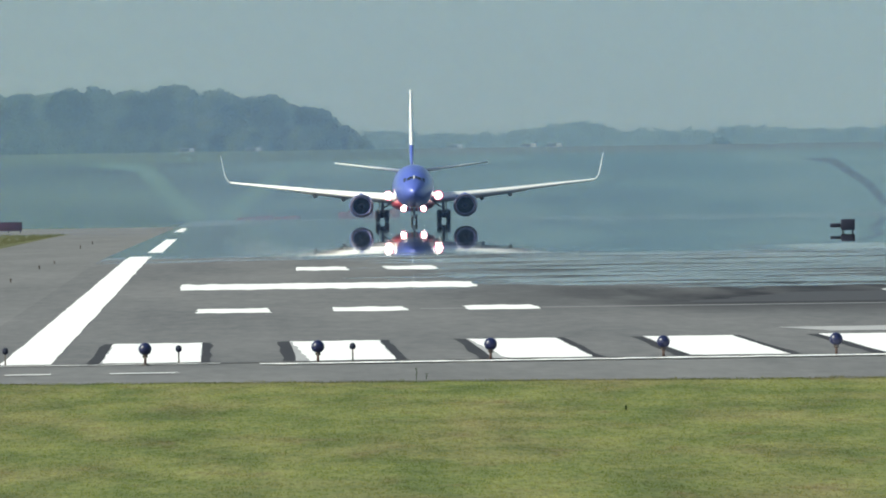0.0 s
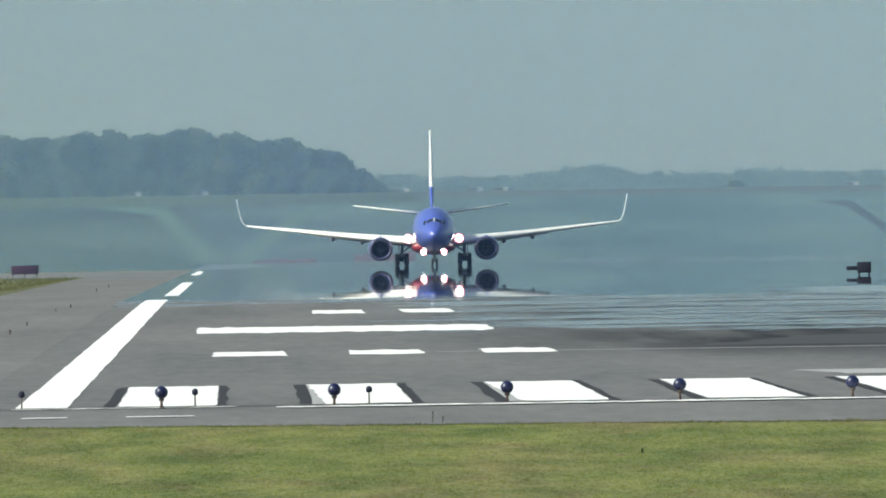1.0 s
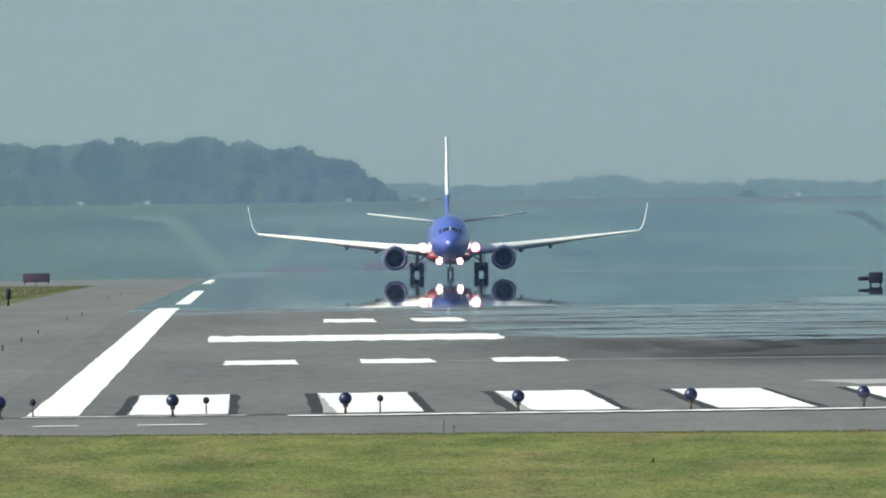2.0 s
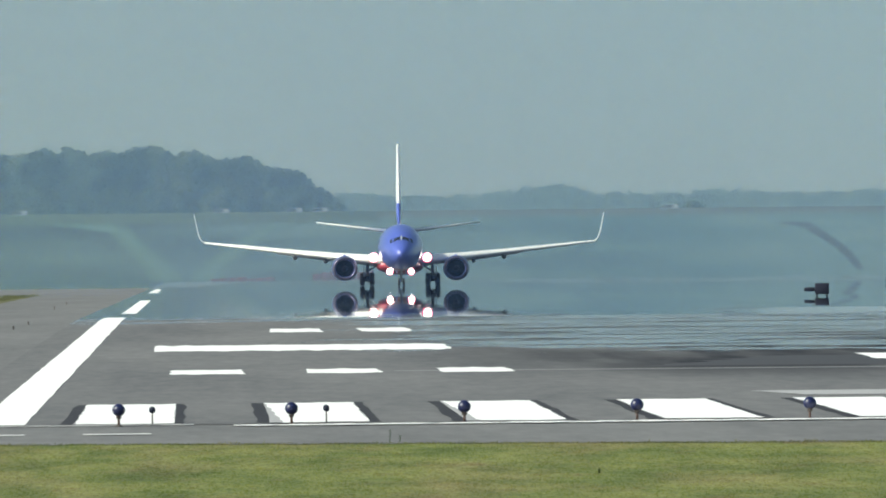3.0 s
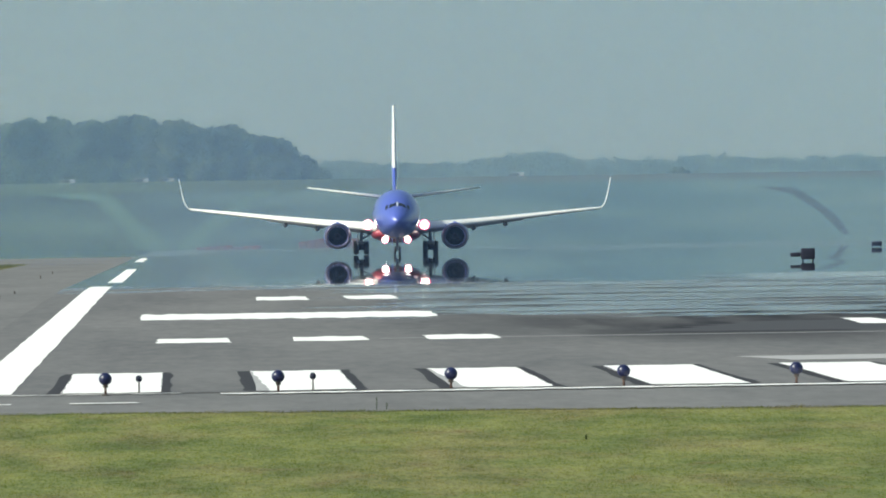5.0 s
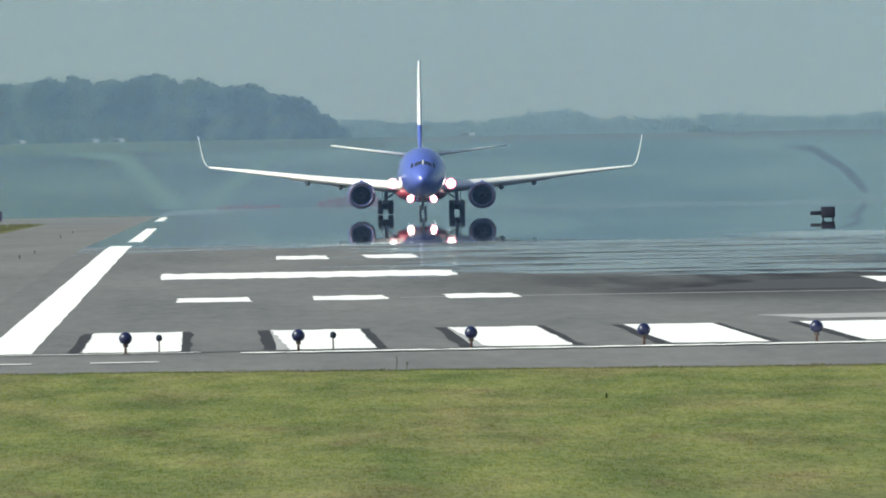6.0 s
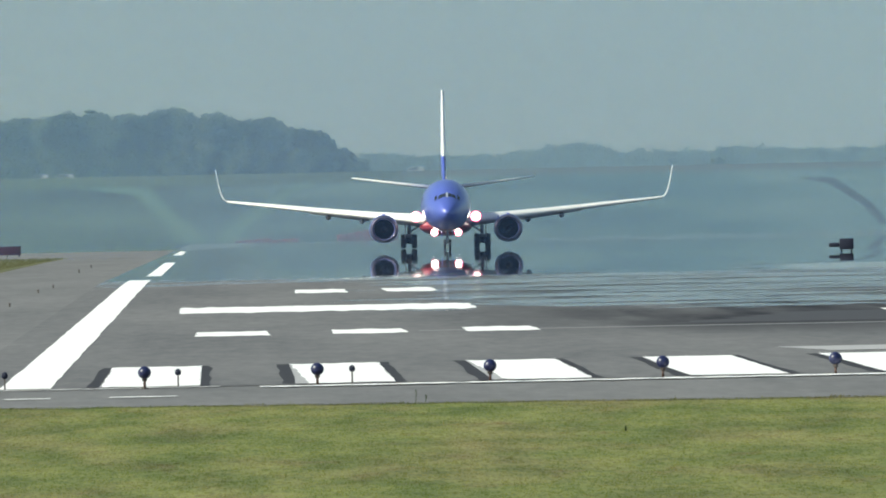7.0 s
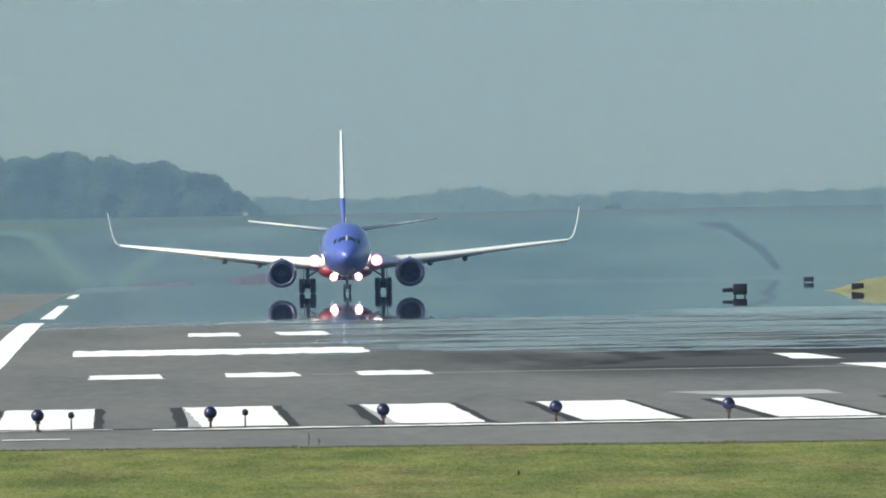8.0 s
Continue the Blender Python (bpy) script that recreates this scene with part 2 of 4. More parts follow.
TURF = make_turf()
BLADE = make_blade()
ASPHALT = make_asphalt("runway_asphalt", (0.064, 0.066, 0.070), (0.152, 0.151, 0.148), True)
PAVING = make_asphalt("shoulder_paving", (0.082, 0.083, 0.083), (0.164, 0.163, 0.158), False)
WHITE = make_paint("white_marking", (0.80, 0.80, 0.78), (0.50, 0.50, 0.47))
FADED = make_paint("faded_marking", (0.34, 0.34, 0.34), (0.20, 0.20, 0.20))
SEAM = make_paint("pale_seam", (0.20, 0.20, 0.20), (0.13, 0.13, 0.13))
VERGE_TURF = two_tone("verge_turf", (0.088, 0.098, 0.050), (0.140, 0.142, 0.078), 0.25, (1, 0.04, 1), 0.9, spec=0.05)
BLACK = make_paint("black_marking", (0.024, 0.024, 0.028), (0.07, 0.07, 0.07))
BLACK_WORN = make_paint("rubber_stain", (0.044, 0.045, 0.050), (0.078, 0.079, 0.083))
LIVERY = make_livery()
BLUE = two_tone("blue_paint", (0.060, 0.092, 0.38), (0.074, 0.110, 0.45), 1.5, rough=0.32)
RED = two_tone("red_paint", (0.20, 0.022, 0.034), (0.27, 0.030, 0.042), 1.5, rough=0.35)
WING = two_tone("wing_grey", (0.55, 0.57, 0.57), (0.68, 0.69, 0.68), 0.8, rough=0.38)
SLAT = two_tone("slat_white", (0.72, 0.73, 0.71), (0.80, 0.80, 0.78), 1.0, rough=0.3)
METAL = two_tone("bare_metal", (0.09, 0.08, 0.13), (0.15, 0.135, 0.19), 2.0, rough=0.34, metal=0.7)
STEEL = two_tone("gear_steel", (0.22, 0.23, 0.24), (0.34, 0.35, 0.36), 6.0, rough=0.5, metal=0.3)
# lifted and slightly blue: haze before the distant tyres, put into the colour
RUBBER = two_tone("rubber", (0.024, 0.025, 0.030), (0.040, 0.041, 0.046), 8.0, rough=0.85)
FAN = two_tone("fan_titanium", (0.05, 0.05, 0.06), (0.09, 0.09, 0.10), 3.0, rough=0.4, metal=0.6)
# its violet cast is airlight over the dark inlets, put into the colour
PIT = two_tone("dark_cavity", (0.016, 0.015, 0.030), (0.024, 0.022, 0.040), 3.0, rough=0.9)
GLASS = two_tone("cockpit_glass", (0.012, 0.014, 0.018), (0.02, 0.022, 0.028), 2.0, rough=0.06)
LAMP = glowing("lamp_core", (1.0, 0.95, 0.90), 5.0)
# pink halo of the glare, given as emission
LAMP_HALO = glowing("lamp_halo", (1.0, 0.12, 0.26), 1.4)
NAVY = two_tone("blue_lens", (0.007, 0.010, 0.042), (0.012, 0.018, 0.070), 20.0, rough=0.35)
STALK = two_tone("lamp_stalk", (0.060, 0.050, 0.046), (0.105, 0.088, 0.078), 30.0, rough=0.6)
COLLAR = two_tone("orange_collar", (0.060, 0.034, 0.028), (0.095, 0.050, 0.036), 30.0, rough=0.6)
SIGN_RED = two_tone("sign_red", (0.036, 0.012, 0.030), (0.054, 0.016, 0.038), 2.0, rough=0.5)
# raised and blued for the haze before the far boxes
SIGN_DARK = two_tone("sign_back", (0.022, 0.026, 0.045), (0.032, 0.036, 0.056), 2.0, rough=0.7, spec=0.1)
# the distance: dull summer grass, dry ground and woods; the slope's grass also holds haze blue
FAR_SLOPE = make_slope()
FAR_VERGE = two_tone("far_verge", (0.036, 0.052, 0.022), (0.062, 0.080, 0.040), 0.05, (1, 0.2, 1), 0.95, spec=0.0)
FAR_BROW = two_tone("far_brow", (0.062, 0.078, 0.066), (0.092, 0.106, 0.088), 0.05, (1, 0.2, 1), 0.95, spec=0.0)
FAR_TRACK = two_tone("far_track", (0.066, 0.110, 0.084), (0.086, 0.132, 0.104), 0.05, (1, 0.2, 1), 0.95, spec=0.0)
FAR_EDGE = two_tone("far_track_edge", (0.050, 0.080, 0.060), (0.064, 0.096, 0.074), 0.05, (1, 0.2, 1), 0.95, spec=0.0)
FAR_DITCH = two_tone("far_ditch", (0.024, 0.036, 0.034), (0.044, 0.060, 0.054), 0.05, (1, 0.2, 1), 0.95, spec=0.0)
FAR_FOLD = two_tone("far_fold", (0.034, 0.068, 0.070), (0.060, 0.100, 0.096), 0.05, (1, 0.2, 1), 0.95, spec=0.0)
FAR_LEAF = make_foliage("far_leaf", (0.046, 0.068, 0.030), (0.115, 0.145, 0.066))
FAR_WOOD = two_tone("far_bark", (0.070, 0.060, 0.046), (0.110, 0.094, 0.074), 0.4, (1, 1, 0.2), 0.95, spec=0.0)
FARTHER_LEAF = make_foliage("farther_leaf", (0.046, 0.066, 0.032), (0.095, 0.120, 0.058))
FAR_RED = two_tone("far_red", (0.100, 0.034, 0.030), (0.140, 0.042, 0.036), 0.5, rough=0.9, spec=0.0)
CAR_WHITE = two_tone("car_white", (0.22, 0.24, 0.24), (0.32, 0.34, 0.34), 1.0, rough=0.5)
CAR_GLASS = two_tone("car_glass", (0.02, 0.02, 0.02), (0.04, 0.04, 0.04), 1.0, rough=0.1)
AIR_THIN = make_haze("thin_hazy_air", (0.955, 0.935, 0.890), (0.94, 1.0, 0.97), (0.134, 0.160, 0.164), 30.0, 85.0)
AIR_NEAR = make_haze("hazy_air", (0.862, 0.822, 0.766), (0.94, 1.0, 0.97), (0.134, 0.160, 0.164), 40.0, 115.0)
AIR_FAR = make_haze("thick_hazy_air", (0.805, 0.770, 0.775), (0.93, 1.0, 0.97), (0.130, 0.160, 0.160), 70.0, 175.0)
WEED = two_tone("weed_green", (0.030, 0.045, 0.016), (0.055, 0.070, 0.024), 40.0, rough=0.8, spec=0.1)
STRAW = two_tone("dry_turf", (0.150, 0.165, 0.095), (0.205, 0.205, 0.125), 0.3, (1, 0.1, 1), 0.9, spec=0.05)


# ---- building helpers ----
def mesh_of(name, bm, mat, smooth_shade=True):
    me = bpy.data.meshes.new(name)
    bmesh.ops.recalc_face_normals(bm, faces=bm.faces)
    bm.to_mesh(me)
    bm.free()
    for p in me.polygons:
        p.use_smooth = smooth_shade
    me.materials.append(mat)
    return me


def part(name, bm, mat, parent, label="", smooth_shade=True):
    ob = new(name, mesh_of(name, bm, mat, smooth_shade))
    ob.parent = parent
    if label:
        ob["label"] = label
    return ob


def base(name, m, label, category, group="", kind=""):
    ob = new(name)
    ob.empty_display_size = 0.3
    ob.matrix_world = m
    return tagged(ob, label, category, group, kind)


def sheet(name, verts, faces, mat):
    me = bpy.data.meshes.new(name)
    me.from_pydata(verts, [], faces)
    me.materials.append(mat)
    return new(name, me)


def rings(bm, loops, caps=True):
    """Skin over closed loops of points."""
    vs = [[bm.verts.new(p) for p in lp] for lp in loops]
    k = len(vs[0])
    for a, b in zip(vs, vs[1:]):
        for i in range(k):
            j = (i + 1) % k
            bm.faces.new((a[i], a[j], b[j], b[i]))
    if caps:
        bm.faces.new(vs[0][::-1])
        bm.faces.new(vs[-1])
    return bm


def turned(profile, seg=32, axis='y', at=(0, 0, 0), squash=1.0, caps=False):
    """A body turned about an axis through at; profile: (along, radius)."""
    bm = bmesh.new()
    loops = []
    for d, r in profile:
        lp = []
        for i in range(seg):
            a = 2 * math.pi * i / seg
            c, s = r * math.cos(a), r * math.sin(a)
            if axis == 'y':
                s2 = s * (squash if s < 0 else 1.0)
                lp.append((at[0] + c, at[1] + d, at[2] + s2))
            elif axis == 'x':
                lp.append((at[0] + d, at[1] + c, at[2] + s))
            else:
                lp.append((at[0] + c, at[1] + s, at[2] + d))
        loops.append(lp)
    return rings(bm, loops, caps)


def box(bm, lo, hi, bevel=0.0):
    m = Matrix.Translation([(a + b) / 2 for a, b in zip(lo, hi)]) @ Matrix.Diagonal([b - a for a, b in zip(lo, hi)] + [1])
    r = bmesh.ops.create_cube(bm, size=1.0, matrix=m)
    if bevel:
        es = list({e for v in r["verts"] for e in v.link_edges})
        bmesh.ops.bevel(bm, geom=es, offset=bevel, segments=2, affect='EDGES', profile=0.5)
    return bm


def rod(bm, a, b, r, seg=12, r2=None):
    a, b = Vector(a), Vector(b)
    q = (b - a).to_track_quat('Z', 'Y').to_matrix()
    r2 = r if r2 is None else r2
    loops = [[c + q @ Vector((rr * math.cos(2 * math.pi * i / seg), rr * math.sin(2 * math.pi * i / seg), 0)) for i in range(seg)] for c, rr in ((a, r), (b, r2))]
    return rings(bm, loops)


# ---- the lie of the land ----
CREST, FALL = 855.0, 0.00136
BASIN_Z = -FALL * (3000 - CREST - 15)
RIDGE_Z = 8.06


def land(y):
    if y < CREST:
        return 0.0
    if y < CREST + 30:
        return -FALL / 60 * (y - CREST) ** 2
    if y < 3000:
        return -FALL * (y - CREST - 15)
    if y < 4400:
        return BASIN_Z + (y - 3000) / 1400 * (RIDGE_Z - BASIN_Z)
    if 4412 < y < 4488:
        return RIDGE_Z - 0.9
    return RIDGE_Z


ROWS_Y = [-400, 0, 150, 250, 350, 352, 388, 450, 550, 650, 750, 850] + list(range(855, 886, 5)) + [900, 950, 1000, 1050, 1100, 1150] + list(range(1200, 3001, 100)) + list(range(3100, 4401, 100)) + [4412, 4415, 4485, 4488, 4600, 4980]


def strip(name, x0, x1, y0, y1, lift, mat, kind="structure", cols=1, wobble=0.0):
    """A level-sided sheet that follows the land between two distances."""
    ys = [y0] + [y for y in ROWS_Y if y0 < y < y1] + [y1]
    rnd = random.Random(name)
    xs = [x0 + (x1 - x0) * i / cols for i in range(cols + 1)]
    vs = []
    for k, y in enumerate(ys):
        for i, x in enumerate(xs):
            w = rnd.uniform(-wobble, wobble) if wobble and k in (0, len(ys) - 1) else 0.0
            vs.append((x, y + w, land(y) + lift))
    c = cols + 1
    fs = [(k * c + i, k * c + i + 1, (k + 1) * c + i + 1, (k + 1) * c + i) for k in range(len(ys) - 1) for i in range(cols)]
    return tagged(sheet(name, vs, fs, mat), kind=kind)


def mark(name, corners, lift, mat, parent, rag=0.0, seed=1, n=1, wave=0.0, m=1):
    """A painted marking with uneven edges on the runway: corners near-left, near-right, far-right, far-left.
    rag: unevenness of its sides, wave: of its near and far ends, in metres."""
    rnd = random.Random(seed)
    a, b, c, d = [Vector(p) for p in corners]
    vs, fs = [], []
    for i in range(n + 1):
        k = i / n
        l, r = a.lerp(d, k), b.lerp(c, k)
        l.x += rnd.uniform(-rag, rag)
        r.x += rnd.uniform(-rag, rag)
        for q in range(m + 1):
            p = l.lerp(r, q / m)
            if wave and i in (0, n):
                p.y += wave * noise.noise((p.x * 2.6, seed * 3.7 + i, 0.0)) * 1.6
            vs.append((p.x, p.y, land(p.y) + lift))
    w = m + 1
    for i in range(n):
        for q in range(m):
            fs.append((i * w + q, i * w + q + 1, (i + 1) * w + q + 1, (i + 1) * w + q))
    ob = sheet(name, vs, fs, mat)
    ob.parent = parent
    return ob


ground_v, ground_f = [], []
GX = [-2500, -600, -150, -60, -20, 20, 60, 150, 600, 2500]
for gy in ROWS_Y:
    for gx in GX:
        ground_v.append((gx, gy, land(gy)))
GK = len(GX)
for k in range(len(ROWS_Y) - 1):
    for i in range(GK - 1):
        ground_f.append((k * GK + i, k * GK + i + 1, (k + 1) * GK + i + 1, (k + 1) * GK + i))
ground = tagged(sheet("ground", ground_v, ground_f, TURF), "short mown grass, green with straw-yellow patches", "ground", kind="structure")
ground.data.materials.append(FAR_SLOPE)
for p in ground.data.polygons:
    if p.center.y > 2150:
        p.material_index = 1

pavement = strip("pavement", -90, 90, 352, 1050, 0.010, PAVING, cols=360, wobble=0.9)
for v in pavement.data.vertices:
    if v.co.y < 360:
        v.co.y -= min(9.0, max(-6.0, 0.66 * (v.co.x + 2.0)))
tagged(pavement, "light grey worn asphalt apron before the runway", "pavement")
taxiway = strip("taxiway", -90, -5.2, 1720, 2150, 0.010, PAVING)
tagged(taxiway, "grey asphalt taxiway joining the runway", "taxiway")


CROWN, RISE = 0.25, 0.00026


def crown(x, y):
    """The camber of the far runway: its middle falls away less than its edges."""
    if y < 860:
        return 0.0
    up = RISE / 40 * (y - 860) ** 2 if y < 880 else RISE * (y - 870)
    a = min(1.0, max(0.0, (22.0 - abs(x - 17.0)) / 13.0))
    b = min(1.0, max(0.0, (2900 - y) / 500))
    return up * a * a * (3 - 2 * a) * b


def make_runway():
    """The runway, with the millimetre-high waves that a long lens sees in it."""
    ys = [386.6, 420, 450, 480, 510] + [530 + 6 * i for i in range(280)] + [2300, 2500, 2750, 3000]
    xs = [-5.2 + 1.6 * i for i in range(62)]
    vs = []
    for y in ys:
        k = min(1.0, max(0.0, (y - 520) / 300)) * (1.0 if y < 2200 else 0.0)
        for x in xs:
            w = noise.noise((x * 0.10, y * 0.020, 0.0)) * 0.0024 + noise.noise((x * 0.28, y * 0.055, 4.0)) * 0.0006
            # a faint swell on the far half lifts the road before it falls
            far = min(1.0, max(0.0, (x - 21.0) / 6.0))
            swell = 0.0 if y < 930 else -0.0016 * (y - 940) if y > 950 else -0.00004 * (y - 930) ** 2
            lift = far * far * (3 - 2 * far) * max(0.0, swell - land(y)) if y > CREST else 0.0
            ripple = noise.noise((x * 0.16, y * 0.050, 9.0)) * 0.0036 * min(1.0, max(0.0, (y - 540) / 60)) * min(1.0, max(0.0, (930 - y) / 60))
            vs.append((x, y, land(y) + 0.022 + k * w + lift + ripple + crown(x, y)))
    c = len(xs)
    fs = [(j * c + i, j * c + i + 1, (j + 1) * c + i + 1, (j + 1) * c + i) for j in range(len(ys) - 1) for i in range(c - 1)]
    ob = tagged(sheet("runway", vs, fs, ASPHALT), kind="structure")
    for p in ob.data.polygons:
        p.use_smooth = True
    return ob


runway = make_runway()
tagged(runway, "dark grey asphalt runway mirroring the sky in the heat", "runway")
field = strip("side_field", -300, -12.6, 985, 1720, 0.016, VERGE_TURF)
for v in field.data.vertices:
    if v.co.x > -20:
        v.co.x = -11.9 - 0.97 * (v.co.y - 985) / 735 + 0.25 * noise.noise((0.0, v.co.y * 0.02, 2.0))
tagged(field, "olive rough grass between taxiway and runway", "field")
shoulder = strip("shoulder", -12.6, -5.2, 1050, 1720, 0.010, PAVING, cols=3)
tagged(shoulder, "grey asphalt shoulder along the runway", "shoulder")


def make_mound():
    """A low bank of dry grass beside the runway."""
    vs, fs = [], []
    xs = [46.8 + 0.35 * i for i in range(60)]
    ys = [1436 + 4 * j for j in range(11)]
    for y in ys:
        b = max(0.0, 1 - abs(y - 1456) / 20.0)
        for x in xs:
            a = min(1.0, max(0.0, (x - 47.0) / 3.6))
            vs.append((x, y, land(y) + 0.005 + (0.85 + 0.12 * noise.noise((x * 0.7, y * 0.05, 0))) * (3 * a * a - 2 * a ** 3) * (b * (2 - b))))
    c = len(xs)
    fs = [(j * c + i, j * c + i + 1, (j + 1) * c + i + 1, (j + 1) * c + i) for j in range(len(ys) - 1) for i in range(c - 1)]
    return tagged(sheet("grass_bank", vs, fs, STRAW), "low bank of dry straw-coloured grass beside the runway", "bank", kind="structure")


make_mound()

# white and black markings
UP = 0.030
for x0, x1, y0, x2, x3, y1 in ((-4.14, -3.22, 387.6, -3.28, -4.20, 920.0), (-3.76, -3.10, 995.0, -3.36, -4.02, 1380.0), (-4.5, -3.7, 1750.0, -3.7, -4.5, 2040.0)):
    mark("edge_stripe", ((x0, y0), (x1, y0), (x2, y1), (x3, y1)), UP, WHITE, runway, 0.020, 3, 60)
for i in range(8):
    x0 = -2.36 + 3.51 * i
    mark("threshold_border", ((x0 - 0.24, 387.6), (x0 + 1.99, 387.6), (x0 + 1.97, 433.6), (x0 - 0.20, 433.6)), UP - 0.004, BLACK, runway, 0.05, 10 + i, 6, 1.0, 10)
    worn = 0.22 if i in (1, 2) else 0.0
    mark("worn_paint", ((x0 + 0.01, 387.9), (x0 + 1.80, 387.9), (x0 + 1.80, 433.2), (x0 + 0.01, 433.2)), UP - 0.002, FADED, runway, 0.02, 90 + i, 6)
    mark("threshold_stripe", ((x0 + 0.03 + worn, 388.1), (x0 + 1.79, 388.1), (x0 + 1.79, 433.0), (x0 + 0.03, 433.0)), UP, WHITE, runway, 0.03, 20 + i, 14, 0.9, 16)
for i, x0 in enumerate((-0.83, 2.51, 5.74)):
    mark("numeral_stroke", ((x0, 525.0), (x0 + 1.80, 525.0), (x0 + 1.75, 542.0), (x0, 542.0)), UP, WHITE, runway, 0.04, 40 + i, 4, 1.5, 18)
mark("numeral_base", ((-1.46, 631.0), (7.20, 629.0), (7.26, 662.0), (-1.49, 664.0)), UP, WHITE, runway, 0.05, 50, 6, 3.0, 70)
for i, x0 in enumerate((2.30, 5.42)):
    mark("numeral_stroke", ((x0, 749.0), (x0 + 1.78, 749.0), (x0 + 1.78, 777.0), (x0, 777.0)), UP, WHITE, runway, 0.05, 60 + i, 4, 3.6, 18)
mark("aiming_mark", ((17.3, 562.0), (18.6, 560.0), (18.4, 587.0), (17.6, 588.0)), UP, WHITE, runway, 0.05, 70, 6)
mark("aiming_mark", ((18.2, 517.0), (20.1, 515.0), (19.9, 539.0), (17.8, 540.0)), UP, WHITE, runway, 0.05, 71, 6)
mark("faded_patch", ((12.2, 440.5), (14.6, 440.5), (14.5, 453.0), (11.3, 453.0)), UP, FADED, runway, 0.06, 72, 5)
mark("rubber_patch", ((11.0, 541.0), (44.0, 535.0), (44.0, 592.0), (15.0, 580.0)), UP - 0.006, BLACK_WORN, runway, 0.4, 80, 12)
mark("seam_line", ((4.6, 530.0), (44.0, 521.0), (44.0, 524.0), (4.6, 533.0)), UP - 0.003, SEAM, runway, 0.1, 81, 2)
mark("hold_line", ((0.5, 381.6), (40.0, 385.0), (40.0, 387.6), (0.5, 383.6)), 0.034, WHITE, pavement, 0.0, 73, 1, 0.7, 200)
mark("hold_line", ((-4.2, 384.6), (-0.2, 384.8), (-0.2, 385.5), (-4.2, 385.3)), 0.034, WHITE, pavement, 0.0, 74, 1)
for i, (x0, x1) in enumerate(((-3.82, -3.08), (-2.05, -0.92))):
    mark("pad_dash", ((x0, 367.6), (x1, 367.6), (x1, 368.8), (x0, 368.8)), UP, WHITE, pavement, 0.05, 75 + i, 3)


# ---- the airliner ----
NOSE = -15.0
HULL = ((0.0, 2.98, 0.06, 0.06), (0.25, 3.0, 0.42, 0.40), (0.7, 3.04, 0.72, 0.70), (1.4, 3.12, 1.03, 1.02), (2.2, 3.22, 1.28, 1.32),
        (3.2, 3.36, 1.54, 1.64), (4.5, 3.48, 1.76, 1.90), (6.0, 3.55, 1.87, 2.02), (8.0, 3.55, 1.88, 2.04), (14.0, 3.55, 1.88, 2.04), (21.0, 3.55, 1.88, 2.04),
        (24.0, 3.72, 1.76, 1.86), (27.0, 4.05, 1.42, 1.48), (30.0, 4.48, 0.90, 0.98), (32.2, 4.80, 0.45, 0.52), (33.3, 4.95, 0.16, 0.20))


def hull_at(s, deg, out=0.0):
    """A point on the fuselage's skin, s behind the nose, deg from the top (right positive)."""
    for a, b in zip(HULL, HULL[1:]):
        if a[0] <= s <= b[0]:
            k = (s - a[0]) / (b[0] - a[0])
            z, w, h = [a[i] + (b[i] - a[i]) * k for i in (1, 2, 3)]
            break
    r = radians(deg)
    return Vector((math.sin(r) * (w + out), NOSE + s - out * 0.5, z + math.cos(r) * (h + out)))


def foil(x, y, z, chord, thick, lift=0.0):
    """A wing section at x with its leading edge at y."""
    up = ((0.0, 0.0), (0.012, 0.16), (0.05, 0.34), (0.15, 0.50), (0.32, 0.56), (0.55, 0.46), (0.8, 0.22), (1.0, 0.02))
    lp = [(x, y + chord * u, z + thick * v - lift * u) for u, v in up]
    lo = [(x, y + chord * u, z - thick * 0.62 * v - lift * u) for u, v in up[1:-1]]
    return lp + lo[::-1]


